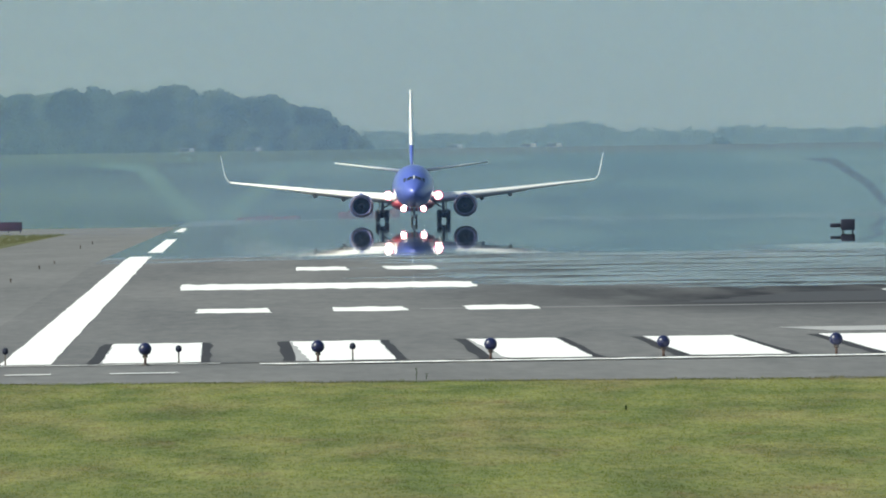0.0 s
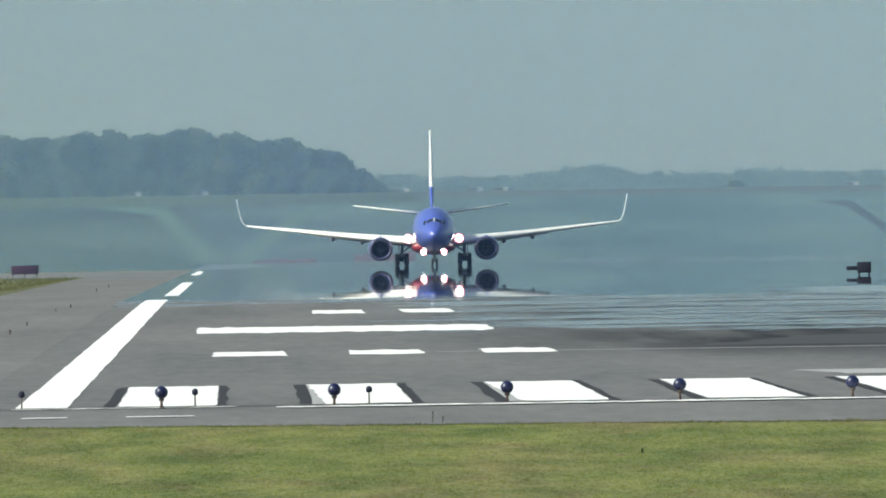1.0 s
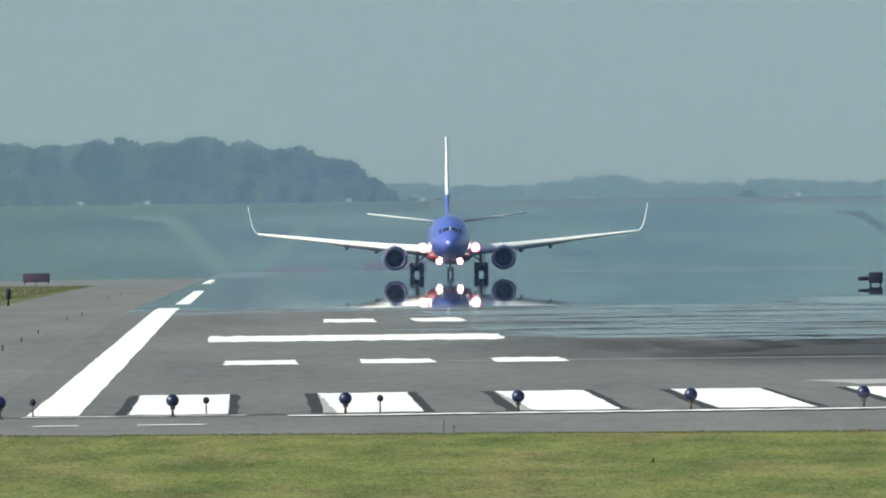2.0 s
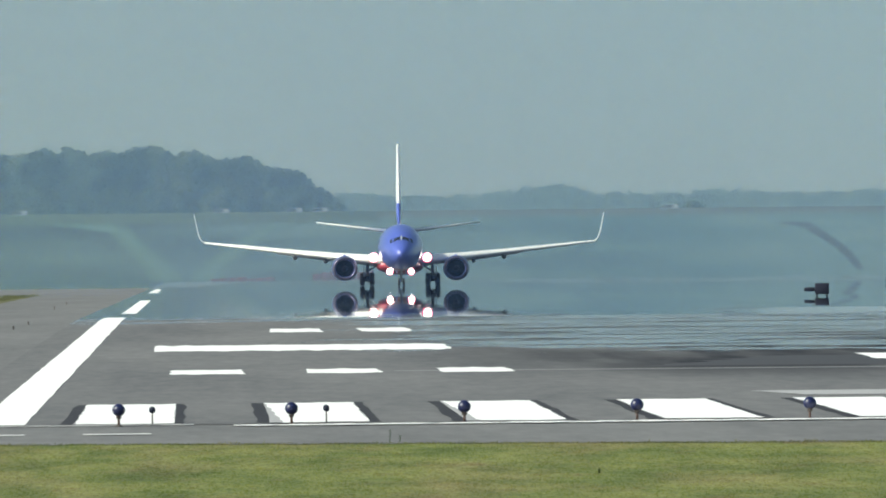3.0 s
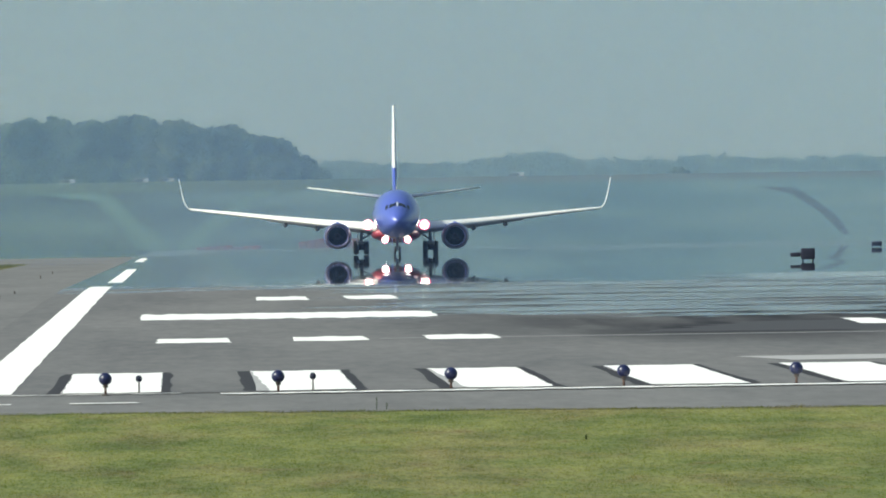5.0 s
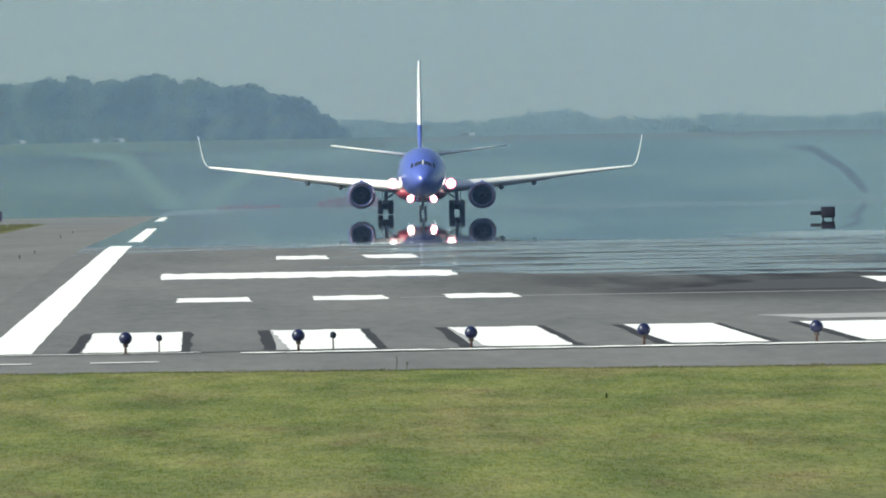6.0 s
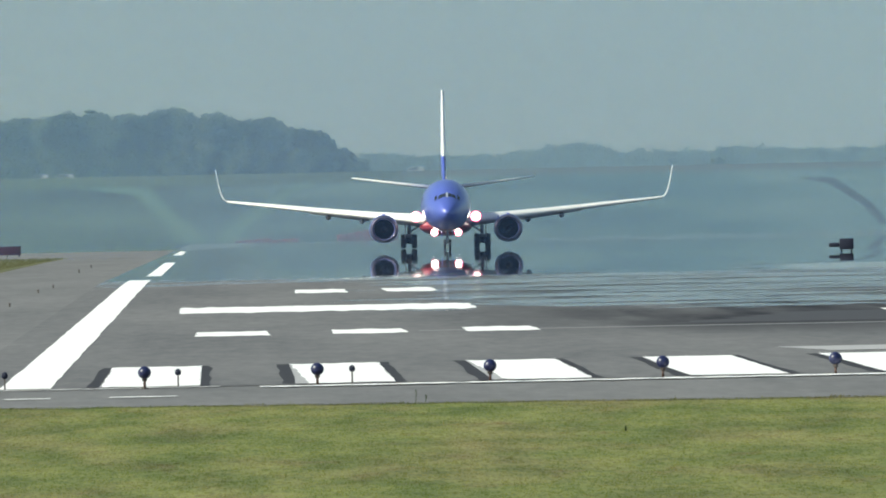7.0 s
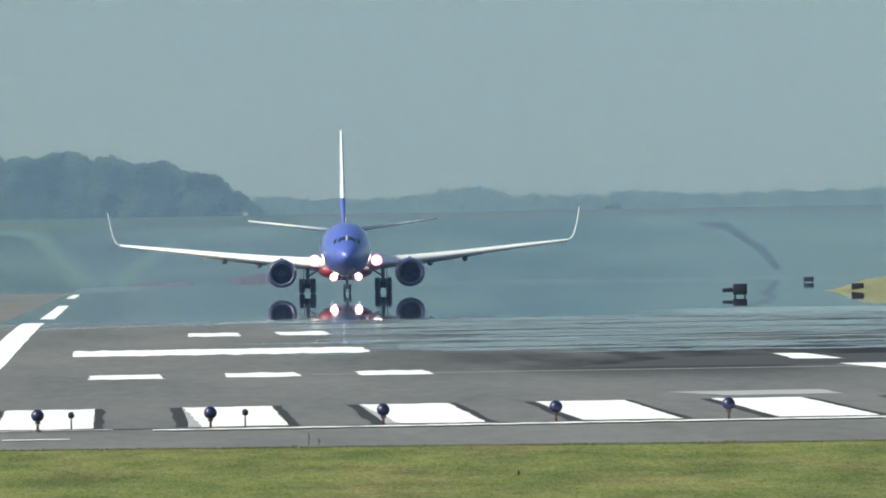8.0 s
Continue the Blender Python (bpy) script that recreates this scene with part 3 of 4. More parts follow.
def make_wing(side, plane):
    stations = ((1.5, -2.1, 2.40, 7.9, 1.00, 0.30), (3.2, -0.9, 2.54, 6.6, 0.86, 0.24), (5.6, 0.6, 2.78, 5.1, 0.68, 0.18), (9.0, 2.4, 3.13, 3.9, 0.53, 0.10), (13.0, 4.4, 3.58, 2.7, 0.39, 0.06), (17.0, 6.5, 4.03, 1.70, 0.20, 0.03))
    wing = part("wing", rings(bmesh.new(), [foil(side * x, y, z, c, th, lf) for x, y, z, c, th, lf in stations]), WING, plane, "pale grey swept wing with bright upper skin")
    bm = bmesh.new()
    for a, b in zip(stations, stations[1:]):
        e = [[(side * x, y + c * 0.02 - 0.05, z - th * 0.26), (side * x, y - 0.09, z - th * 0.12), (side * x, y - 0.07, z + th * 0.06), (side * x, y + c * 0.02 - 0.03, z + th * 0.28), (side * x, y + c * 0.13, z + th * 0.53)] for x, y, z, c, th, lf in (a, b)]
        va = [bm.verts.new(p) for p in e[0]]
        vb = [bm.verts.new(p) for p in e[1]]
        for i in range(4):
            bm.faces.new((va[i], va[i + 1], vb[i + 1], vb[i]))
    part("slat", bm, SLAT, wing, "bright white leading edge slat")
    # blended tip fin
    loops = []
    for k in range(9):
        u = k / 8
        x = 17.0 + 0.30 * (1 - (1 - u) ** 6) + 0.58 * u
        z = 4.03 + 2.50 * u ** 1.25
        y = 6.5 + 2.2 * u
        c = 1.70 - 1.10 * u
        dx, dz = 1.8 * (1 - u) ** 5 + 0.58, 2.50 * 1.25 * u ** 0.25 + 0.02
        q = math.hypot(dx, dz)
        nx, nz = -dz / q, dx / q
        th = 0.13 - 0.07 * u
        sec = foil(0, 0, 0, c, th)
        loops.append([(side * (x + p[2] * nx), y + p[1], z + p[2] * nz) for p in sec])
    part("winglet", rings(bmesh.new(), loops), WING, plane, "pale upswept wing tip fin")
    for x, y, z, n in ((6.45, 4.3, 2.42, 1.0), (9.1, 5.2, 2.74, 0.9)):
        part("flap_fairing", turned([(-1.5 * n, 0.02), (-1.2 * n, 0.14), (-0.5 * n, 0.22), (0.4 * n, 0.22), (1.3 * n, 0.12), (1.9 * n, 0.02)], 12, 'y', (side * x, y, z)), STEEL, wing, "dark flap track pod")
    fl = bmesh.new()
    for x0, x1, y0, y1, z0, z1, c in ((2.1, 5.4, 5.7, 5.75, 2.22, 2.60, 1.25), (5.9, 10.6, 5.7, 6.0, 2.66, 3.24, 0.95)):
        rings(fl, [foil(side * x0, y0, z0, c, 0.16, 0.30), foil(side * x1, y1, z1, c * 0.85, 0.13, 0.22)])
    part("flap", fl, WING, wing, "lowered grey flaps")


def make_engine(side, plane):
    cx, cy, cz = side * 4.83, -3.9, 1.74
    nac = part("nacelle", turned([(0.10, 0.98), (0.35, 1.07), (0.9, 1.13), (1.8, 1.12), (2.8, 1.00), (3.4, 0.88), (3.4, 0.80), (2.2, 0.82), (1.0, 0.80), (0.3, 0.80), (0.10, 0.84)], 40, 'y', (cx, cy, cz), 0.93), BLUE, plane, "blue engine cowling")
    lip = [(0.42, 1.092), (0.26, 1.066), (0.14, 1.030)]
    for k in range(9):
        a = math.pi * k / 8
        lip.append((0.10 - 0.12 * math.sin(a), 0.92 + 0.085 * math.cos(a)))
    lip.append((0.3, 0.815))
    part("inlet_lip", turned(lip, 40, 'y', (cx, cy, cz), 0.93), METAL, nac, "dull metal inlet ring")
    part("inlet_duct", turned([(0.3, 0.812), (0.9, 0.80), (1.05, 0.80)], 40, 'y', (cx, cy, cz), 0.93), PIT, nac, "dark inlet duct")
    part("fan_back", turned([(1.02, 0.01), (1.04, 0.79)], 32, 'y', (cx, cy, cz), 0.93), PIT, nac)
    bm = bmesh.new()
    for k in range(24):
        a = 2 * math.pi * k / 24
        va = []
        for r, tw in ((0.22, 0.10), (0.5, 0.14), (0.77, 0.17)):
            for sgn in (-1, 1):
                aa = a + sgn * 0.10
                va.append(bm.verts.new((cx + r * math.cos(aa), cy + 0.88 + sgn * tw * 0.5, cz + r * math.sin(aa) * 0.96)))
        for i in (0, 2):
            bm.faces.new((va[i], va[i + 1], va[i + 3], va[i + 2]))
    part("fan", bm, FAN, nac, "dark fan blades", False)
    part("spinner", turned([(0.42, 0.01), (0.55, 0.11), (0.75, 0.20), (0.92, 0.24)], 20, 'y', (cx, cy, cz)), FAN, nac, "dark spinner cone")
    part("exhaust", turned([(3.2, 0.72), (4.0, 0.58), (4.5, 0.48), (4.5, 0.40), (3.3, 0.5)], 24, 'y', (cx, cy, cz)), STEEL, nac, "dark metal exhaust cone")
    part("pylon", rings(bmesh.new(), [[(cx - 0.16, cy + 0.9, cz + 0.95), (cx + 0.16, cy + 0.9, cz + 0.95), (cx + 0.16, cy + 5.0, cz + 0.75), (cx - 0.16, cy + 5.0, cz + 0.75)],
                                      [(cx - 0.11, cy + 2.1, cz + 1.22), (cx + 0.11, cy + 2.1, cz + 1.22), (cx + 0.11, cy + 6.0, cz + 1.05), (cx - 0.11, cy + 6.0, cz + 1.05)]]), BLUE, plane, "blue engine pylon")
    part("strake", box(bmesh.new(), (cx - side * 0.75 - 0.02, cy + 0.9, cz + 0.72), (cx - side * 0.75 + 0.02, cy + 1.9, cz + 1.02)), BLUE, nac)


def make_wheel(x, y, r, w, plane):
    t = w / 2
    tyre = part("tyre", turned([(-t * 0.8, r * 0.52), (-t, r * 0.70), (-t * 0.95, r * 0.88), (-t * 0.6, r * 0.985), (0, r), (t * 0.6, r * 0.985), (t * 0.95, r * 0.88), (t, r * 0.70), (t * 0.8, r * 0.52)], 28, 'x', (x, y, r + CROWN)), RUBBER, plane, "black rubber tyre")
    part("rim", turned([(-t * 0.7, 0.02), (-t * 0.75, r * 0.30), (-t * 0.6, r * 0.53), (t * 0.6, r * 0.53), (t * 0.75, r * 0.30), (t * 0.7, 0.02)], 20, 'x', (x, y, r + CROWN)), STEEL, tyre, "grey metal wheel rim")


def make_lamp(x, y, z, r, plane, rim):
    housing = part("landing_light", turned([(0.0, r * 1.0), (0.05, r * 1.05), (0.22, r * 0.7), (0.3, 0.03)], 20, 'y', (x, y, z)), STEEL, plane, "lit landing light")
    part("lamp_lens", turned([(-0.09, 0.01), (-0.075, r * 0.55), (-0.03, r * 0.84)], 20, 'y', (x, y, z)), LAMP, housing, "glaring white lamp")
    # glowing ring added for the pink halo of glare; no part of the lamp
    if rim:
        part("halo_ring", turned([(-0.03, r * 0.84), (-0.01, r * 1.08), (0.01, r * 1.10)], 20, 'y', (x, y, z)), LAMP_HALO, housing, "pinkish glowing ring for the lamp's halo")


def make_airliner():
    plane = base("airliner", pose(0, 0, 0), "blue twin-engine airliner with red belly rolling on the runway, lights on", "airplane")
    seg = 48
    loops = []
    fine = []
    for a, b in zip(HULL, HULL[1:]):
        steps = 3 if b[0] - a[0] > 0.4 else 2
        for i in range(steps):
            k = i / steps
            fine.append([a[j] + (b[j] - a[j]) * k for j in range(4)])
    fine.append(HULL[-1])
    for s, z, w, h in fine:
        loops.append([(w * math.sin(2 * math.pi * i / seg), NOSE + s, z + h * math.cos(2 * math.pi * i / seg)) for i in range(seg)])
    hull = part("fuselage", rings(bmesh.new(), loops), LIVERY, plane, "blue fuselage with red underside")
    # windscreen and side panes
    for sg in (-1, 1):
        for s0, s1, d0, d1, e0, e1 in ((1.60, 2.08, 5, 38, 5, 31), (1.82, 2.34, 42, 55, 35, 47)):
            bm = bmesh.new()
            n = 4
            grid = []
            for i in range(n + 1):
                row = []
                for j in range(n + 1):
                    u, v = i / n, j / n
                    s = s0 + (s1 - s0) * v
                    d = (d0 + (d1 - d0) * u) * (1 - v) + (e0 + (e1 - e0) * u) * v
                    row.append(bm.verts.new(hull_at(s, sg * d, 0.02)))
                grid.append(row)
            for i in range(n):
                for j in range(n):
                    bm.faces.new((grid[i][j], grid[i + 1][j], grid[i + 1][j + 1], grid[i][j + 1]))
            part("cockpit_window", bm, GLASS, hull, "dark cockpit pane")
    bm = bmesh.new()
    rod(bm, hull_at(1.52, 0, 0.03), hull_at(2.15, 0, 0.03), 0.06, 8)
    part("window_post", bm, WING, hull, "pale windscreen post")
    # cabin windows
    for sg in (-1, 1):
        for k in range(30):
            bm = bmesh.new()
            s = 6.4 + 0.56 * k
            pts = [hull_at(s + 0.13 * math.cos(a), sg * (76 + 5.2 * math.sin(a)), 0.012) for a in [2 * math.pi * i / 8 for i in range(8)]]
            bm.faces.new([bm.verts.new(p) for p in pts])
            part("cabin_window", bm, GLASS, hull)
    # wing-to-body fairing
    fair = [[(w * math.sin(2 * math.pi * i / 24), y, 1.92 + h * math.cos(2 * math.pi * i / 24)) for i in range(24)] for y, w, h in ((-4.6, 0.7, 0.3), (-3.4, 1.75, 0.62), (-1.0, 2.05, 0.72), (3.0, 2.05, 0.70), (6.5, 1.3, 0.40))]
    part("belly_fairing", rings(bmesh.new(), fair), RED, plane, "red belly fairing")
    for sg in (-1, 1):
        make_wing(sg, plane)
        make_engine(sg, plane)
        part("stabiliser", rings(bmesh.new(), [foil(sg * 0.5, 12.6, 4.92, 3.9, 0.36), foil(sg * 3.8, 14.4, 5.34, 2.7, 0.24), foil(sg * 7.17, 16.3, 5.78, 1.55, 0.13)]), WING, plane, "pale grey tailplane")
    # fin
    def fin_sym(y, z, c, th):
        up = ((0.0, 0.0), (0.012, 0.20), (0.06, 0.36), (0.2, 0.5), (0.4, 0.5), (0.7, 0.28), (1.0, 0.02))
        return [(th * v, y + c * u, z) for u, v in up] + [(-th * v, y + c * u, z) for u, v in up[1:-1]][::-1]
    fin = part("fin", rings(bmesh.new(), [fin_sym(5.4, 5.38, 12.0, 0.22), fin_sym(9.6, 6.1, 7.8, 0.34), fin_sym(11.0, 7.0, 6.2, 0.40), fin_sym(14.2, 9.8, 4.5, 0.32), fin_sym(17.3, 12.50, 2.9, 0.20), fin_sym(17.6, 12.65, 2.3, 0.10)]), BLUE, plane, "blue tail fin")
    bm = bmesh.new()
    ed = []
    for y, z, c, th in ((11.5, 7.44, 5.93, 0.39), (14.2, 9.8, 4.5, 0.32), (17.3, 12.50, 2.9, 0.20), (17.55, 12.665, 2.3, 0.12)):
        ed.append([bm.verts.new(p) for p in ((-th * 0.53, y + c * 0.20, z), (-th * 0.27, y + c * 0.010, z), (0, y - 0.05, z), (th * 0.27, y + c * 0.010, z), (th * 0.53, y + c * 0.20, z))])
    for a, b in zip(ed, ed[1:]):
        for i in range(4):
            bm.faces.new((a[i], a[i + 1], b[i + 1], b[i]))
    part("fin_edge", bm, SLAT, fin, "bright white leading edge")
    # landing gear
    for sg in (-1, 1):
        bm = bmesh.new()
        rod(bm, (sg * 2.86, 1.6, 0.86), (sg * 2.86, 1.5, 1.45), 0.09)
        rod(bm, (sg * 2.86, 1.5, 1.25), (sg * 2.80, 1.4, 2.45), 0.14)
        rod(bm, (sg * 2.86 - 0.5, 1.6, 0.86), (sg * 2.86 + 0.5, 1.6, 0.86), 0.09)
        rod(bm, (sg * 2.84, 1.45, 1.5), (sg * 1.7, 1.5, 2.2), 0.07)
        rod(bm, (sg * 2.86, 1.7, 1.05), (sg * 2.86, 2.1, 1.45), 0.05)
        part("main_strut", bm, STEEL, plane, "grey main landing gear leg")
        part("gear_door", box(bmesh.new(), (sg * 3.14 - 0.03, 0.9, 1.05), (sg * 3.14 + 0.03, 2.1, 2.3), 0.02), WING, plane, "pale gear door")
        part("brake_unit", turned([(-0.24, 0.05), (-0.24, 0.27), (0.24, 0.27), (0.24, 0.05)], 16, 'x', (sg * 2.86, 1.6, 0.88)), RUBBER, plane, "dark brake drums")
        part("torsion_link", box(bmesh.new(), (sg * 2.86 - 0.24, 1.25, 1.10), (sg * 2.86 + 0.24, 1.45, 1.36), 0.05), STEEL, plane, "dark gear linkage")
        for dx in (-0.42, 0.42):
            make_wheel(sg * 2.86 + dx, 1.6, 0.565, 0.44, plane)
    bm = bmesh.new()
    rod(bm, (0, -11.4, 0.64), (0, -11.3, 1.1), 0.06)
    rod(bm, (0, -11.3, 0.9), (0, -11.1, 1.9), 0.10)
    rod(bm, (-0.3, -11.4, 0.64), (0.3, -11.4, 0.64), 0.06)
    rod(bm, (0, -11.25, 1.2), (0, -10.2, 1.75), 0.05)
    part("nose_strut", bm, STEEL, plane, "grey nose gear leg")
    for sg in (-1, 1):
        make_wheel(sg * 0.20, -11.4, 0.345, 0.20, plane)
        part("nose_door", box(bmesh.new(), (sg * 0.42 - 0.02, -12.3, 1.0), (sg * 0.42 + 0.02, -10.9, 1.62), 0.015), BLUE, plane, "blue nose gear door")
        # lamp radii enlarged to take in their glare
        make_lamp(sg * 2.32, -2.55, 2.70, 0.40, plane, True)
        make_lamp(sg * 0.93, -4.8, 1.46, 0.28, plane, True)
    part("antenna", box(bmesh.new(), (-0.02, -6.4, 5.55), (0.02, -6.0, 5.90), 0.008), WING, plane, "small blade aerial")
    return plane


airliner = make_airliner()


# ---- lamps along the pavement's edge ----
def make_globe_lamp(x, y):
    lamp = base("taxiway_lamp", pose(x, y, 0.010), "dark blue globe lamp on a short stalk at the pavement edge", "lamp", "taxiway lamps")
    part("base_plate", turned([(0.0, 0.075), (0.02, 0.07), (0.03, 0.03)], 16, 'z', (0, 0, 0), caps=True), STALK, lamp)
    part("stalk", turned([(0.02, 0.024), (0.15, 0.024)], 12, 'z', caps=True), COLLAR, lamp, "rusty orange stalk")
    part("collar", turned([(0.14, 0.038), (0.155, 0.052), (0.185, 0.042), (0.20, 0.058)], 14, 'z', caps=True), STALK, lamp)
    part("globe", turned([(0.19, 0.03), (0.20, 0.07), (0.235, 0.102), (0.285, 0.118), (0.335, 0.110), (0.375, 0.08), (0.40, 0.045), (0.41, 0.01)], 20, 'z', caps=True), NAVY, lamp, "dark blue glass globe")
    return lamp


def make_stub_lamp(x, y):
    lamp = base("edge_lamp", pose(x, y, 0.010), "small grey-brown lamp head on a thin stalk", "lamp", "small edge lamps")
    part("stalk", turned([(0.0, 0.04), (0.015, 0.016), (0.22, 0.014)], 10, 'z', caps=True), STALK, lamp, "thin brown stalk")
    part("head", turned([(0.21, 0.02), (0.225, 0.05), (0.27, 0.058), (0.31, 0.045), (0.33, 0.015)], 14, 'z', caps=True), SIGN_DARK, lamp, "dark lamp head")
    return lamp


globe = make_globe_lamp(-1.527, 384.7)
for k in (-1, 1, 2, 3, 4, 5):
    copy_thing(globe, pose(-1.527 + 3.056 * k, 384.7, 0.010, 0, 0, 40 * k))
stub = make_stub_lamp(-0.94, 387.6)
for x in (-4.03, 2.16):
    copy_thing(stub, pose(x, 387.6, 0.010, 0, 0, 70))


# ---- signs and boxes beside the runway ----
def make_sign(x, y, w, h, lift, face, turn, label, cat="sign", group=""):
    z = land(y)
    s = base("guidance_sign", pose(x, y, z, 0, 0, turn), label, cat, group)
    part("panel", box(bmesh.new(), (-w / 2, -0.12, lift), (w / 2, 0.12, lift + h), 0.03), face, s)
    part("frame", box(bmesh.new(), (-w / 2 - 0.05, -0.09, lift + h - 0.02), (w / 2 + 0.05, 0.09, lift + h + 0.05), 0.01), SIGN_DARK, s, "dark top rail")
    for k in range(3):
        px = -w / 2 + 0.15 + (w - 0.3) * k / 2
        bm = bmesh.new()
        rod(bm, (px, 0, 0.0), (px, 0, lift + 0.05), 0.05, 8)
        part("leg", bm, SIGN_DARK, s)
    return s


make_sign(-19.2, 1890, 2.35, 0.72, 0.16, SIGN_RED, 4, "dark red runway guidance sign standing in the grass", group="red signs")
make_sign(-25.6, 1890, 2.0, 0.72, 0.16, SIGN_RED, -3, "dark red runway guidance sign standing in the grass", group="red signs")


def make_post(x, y, hgt, wid):
    p = base("marker_post", pose(x, y, land(y)), "dark upright marker post in the grass", "post")
    part("post", turned([(0, 0.05), (hgt * 0.45, 0.05)], 10, 'z', caps=True), SIGN_DARK, p)
    part("head", turned([(hgt * 0.40, wid * 0.5), (hgt * 0.5, wid), (hgt * 0.9, wid * 0.9), (hgt, wid * 0.4)], 14, 'z', caps=True), SIGN_DARK, p, "dark lamp head")
    return p


make_post(-11.60, 1012, 0.84, 0.13)


def make_unit(x, y, blocks, label):
    u = base("signal_unit", pose(x, y, land(y)), label, "signal box")
    for k, (x0, x1, z0, z1) in enumerate(blocks):
        part("housing", box(bmesh.new(), (x0, -0.5, z0), (x1, 0.5, z1), 0.05), SIGN_DARK, u)
        if k:
            continue  # an arm held by the first housing
        for sx in (x0 + 0.12, x1 - 0.12):
            bm = bmesh.new()
            rod(bm, (sx, 0, 0.0), (sx, 0, z0 + 0.05), 0.045, 8)
            part("leg", bm, SIGN_DARK, u)
    return u


make_unit(35.75, 1258, ((-0.40, 0.40, 0.18, 0.82), (-1.02, -0.42, 0.34, 0.58)), "dark boxy signal unit on short legs beside the runway")
make_unit(63.2, 2000, ((-0.50, 0.45, 0.12, 0.55),), "small dark signal box on short legs")
make_unit(48.7, 1440, ((-0.38, 0.42, 0.10, 0.52),), "dark signal box on the dry grass")

# small stubs on the shoulder
for x, y, hgt in ((-7.05, 560, 0.15), (-7.10, 604, 0.17), (-7.05, 648, 0.14), (-7.05, 698, 0.13), (-7.0, 798, 0.14), (-6.8, 842, 0.13), (-7.7, 1120, 0.19), (-7.9, 1250, 0.20)):
    s = base("shoulder_stub", pose(x, y, land(y) + 0.01), "small brown stub lamp on the shoulder", "lamp", "shoulder stubs")
    part("stalk", turned([(0, 0.03), (hgt * 0.6, 0.02)], 8, 'z', caps=True), STALK, s)
    part("head", turned([(hgt * 0.5, 0.02), (hgt * 0.7, 0.045), (hgt, 0.02)], 10, 'z', caps=True), STALK, s)

# weeds in the pavement's seam and a stake in the grass
for x, y, hgt in ((2.98, 351.6, 0.20), (3.14, 351.4, 0.10)):
    w = base("weed", pose(x, y, 0.010), "thin dark weed growing from a pavement seam", "weed", "seam weeds")
    bm = bmesh.new()
    rod(bm, (0, 0, 0), (0.01, 0, hgt), 0.006, 6, 0.003)
    part("stem", bm, WEED, w)
    bm = bmesh.new()
    for k in range(9):
        z = hgt * (0.25 + 0.08 * k)
        a = 2.4 * k
        p0 = Vector((0.005, 0, z))
        p1 = p0 + Vector((math.cos(a) * 0.035, math.sin(a) * 0.035, 0.022))
        side = Vector((-math.sin(a), math.cos(a), 0)) * 0.009
        bm.faces.new([bm.verts.new(q) for q in (p0, (p0 + p1) / 2 + side, p1, (p0 + p1) / 2 - side)])
    part("leaves", bm, WEED, w, "", False)
stake = base("stake", pose(5.49, 303.4, 0.0), "short dark stake standing in the grass", "stake")
part("stake_body", turned([(0.0, 0.012), (0.045, 0.015), (0.06, 0.012), (0.075, 0.004)], 10, 'z', caps=True), WEED, stake)

# red barriers across the far end
for x, y, w, h in ((5.3, 2960, 8.8, 0.62), (19.0, 2960, 8.4, 1.5)):
    b = base("red_barrier", pose(x, y, land(y)), "long low red barrier across the runway's far end", "barrier", "red barriers")
    n = int(w / 1.2)
    for k in range(n):
        x0 = -w / 2 + w * k / n
        part("segment", box(bmesh.new(), (x0 + 0.03, -0.3, 0.0), (x0 + w / n - 0.03, 0.3, h * (0.62 + 0.38 * ((k * 5) % 4) / 3)), 0.06), FAR_RED, b)


# ---- the distance ----
def on_slope(name, pts, broad, mat, label, cat, lift=0.05):
    """A track or ditch laid on the far slope along a line of (x, y)."""
    vs, fs = [], []
    fine = []
    for a, b in zip(pts, pts[1:]):
        for i in range(12):
            k = i / 12
            fine.append((a[0] + (b[0] - a[0]) * k, a[1] + (b[1] - a[1]) * k, a[2] + (b[2] - a[2]) * k))
    fine.append(pts[-1])
    for x, y, w in fine:
        for sgn in (-1, 1):
            vs.append((x + sgn * w * broad / 2, y, land(y) + lift))
    for i in range(len(fine) - 1):
        fs.append((2 * i, 2 * i + 1, 2 * i + 3, 2 * i + 2))
    return tagged(sheet(name, vs, fs, mat), label, cat, kind="structure")


WEST = ((-4.3, 3005, 4.2), (-6.3, 3200, 3.2), (-10.0, 3475, 2.6), (-14.6, 3900, 3.0), (-21.0, 4080, 9.0), (-30.0, 4110, 14.0))
EAST = ((-0.4, 3005, 4.0), (1.2, 3200, 3.4), (4.0, 3400, 3.3), (10.6, 3880, 3.0), (15.0, 4080, 6.0))
DITCH = ((93.0, 3080, 1.2), (97.5, 3280, 1.6), (101.0, 3443, 2.0), (107.7, 3855, 2.6), (108.0, 4000, 7.0))
TRACK_LABEL = "pale track climbing the hazy slope"
for name, line in (("track_west", WEST), ("track_east", EAST)):
    # wider strip of in-between tone, added to blur the track's edge
    on_slope(name + "_border", line, 1.5, FAR_EDGE, "strip of in-between tone softening the pale track's edge", "track border", 0.03)
    on_slope(name, line, 0.82, FAR_TRACK, TRACK_LABEL, "track")
on_slope("ditch", DITCH, 1.0, FAR_DITCH, "dark ditch running down the hazy slope", "ditch")
FOLD = ((46.2, 2990, 1.6), (53.8, 3265, 2.4), (64.8, 3618, 2.6), (72.0, 3860, 3.0), (78.0, 3960, 6.0))
on_slope("fold", FOLD, 1.0, FAR_FOLD, "faint darker fold in the grassy slope", "fold")
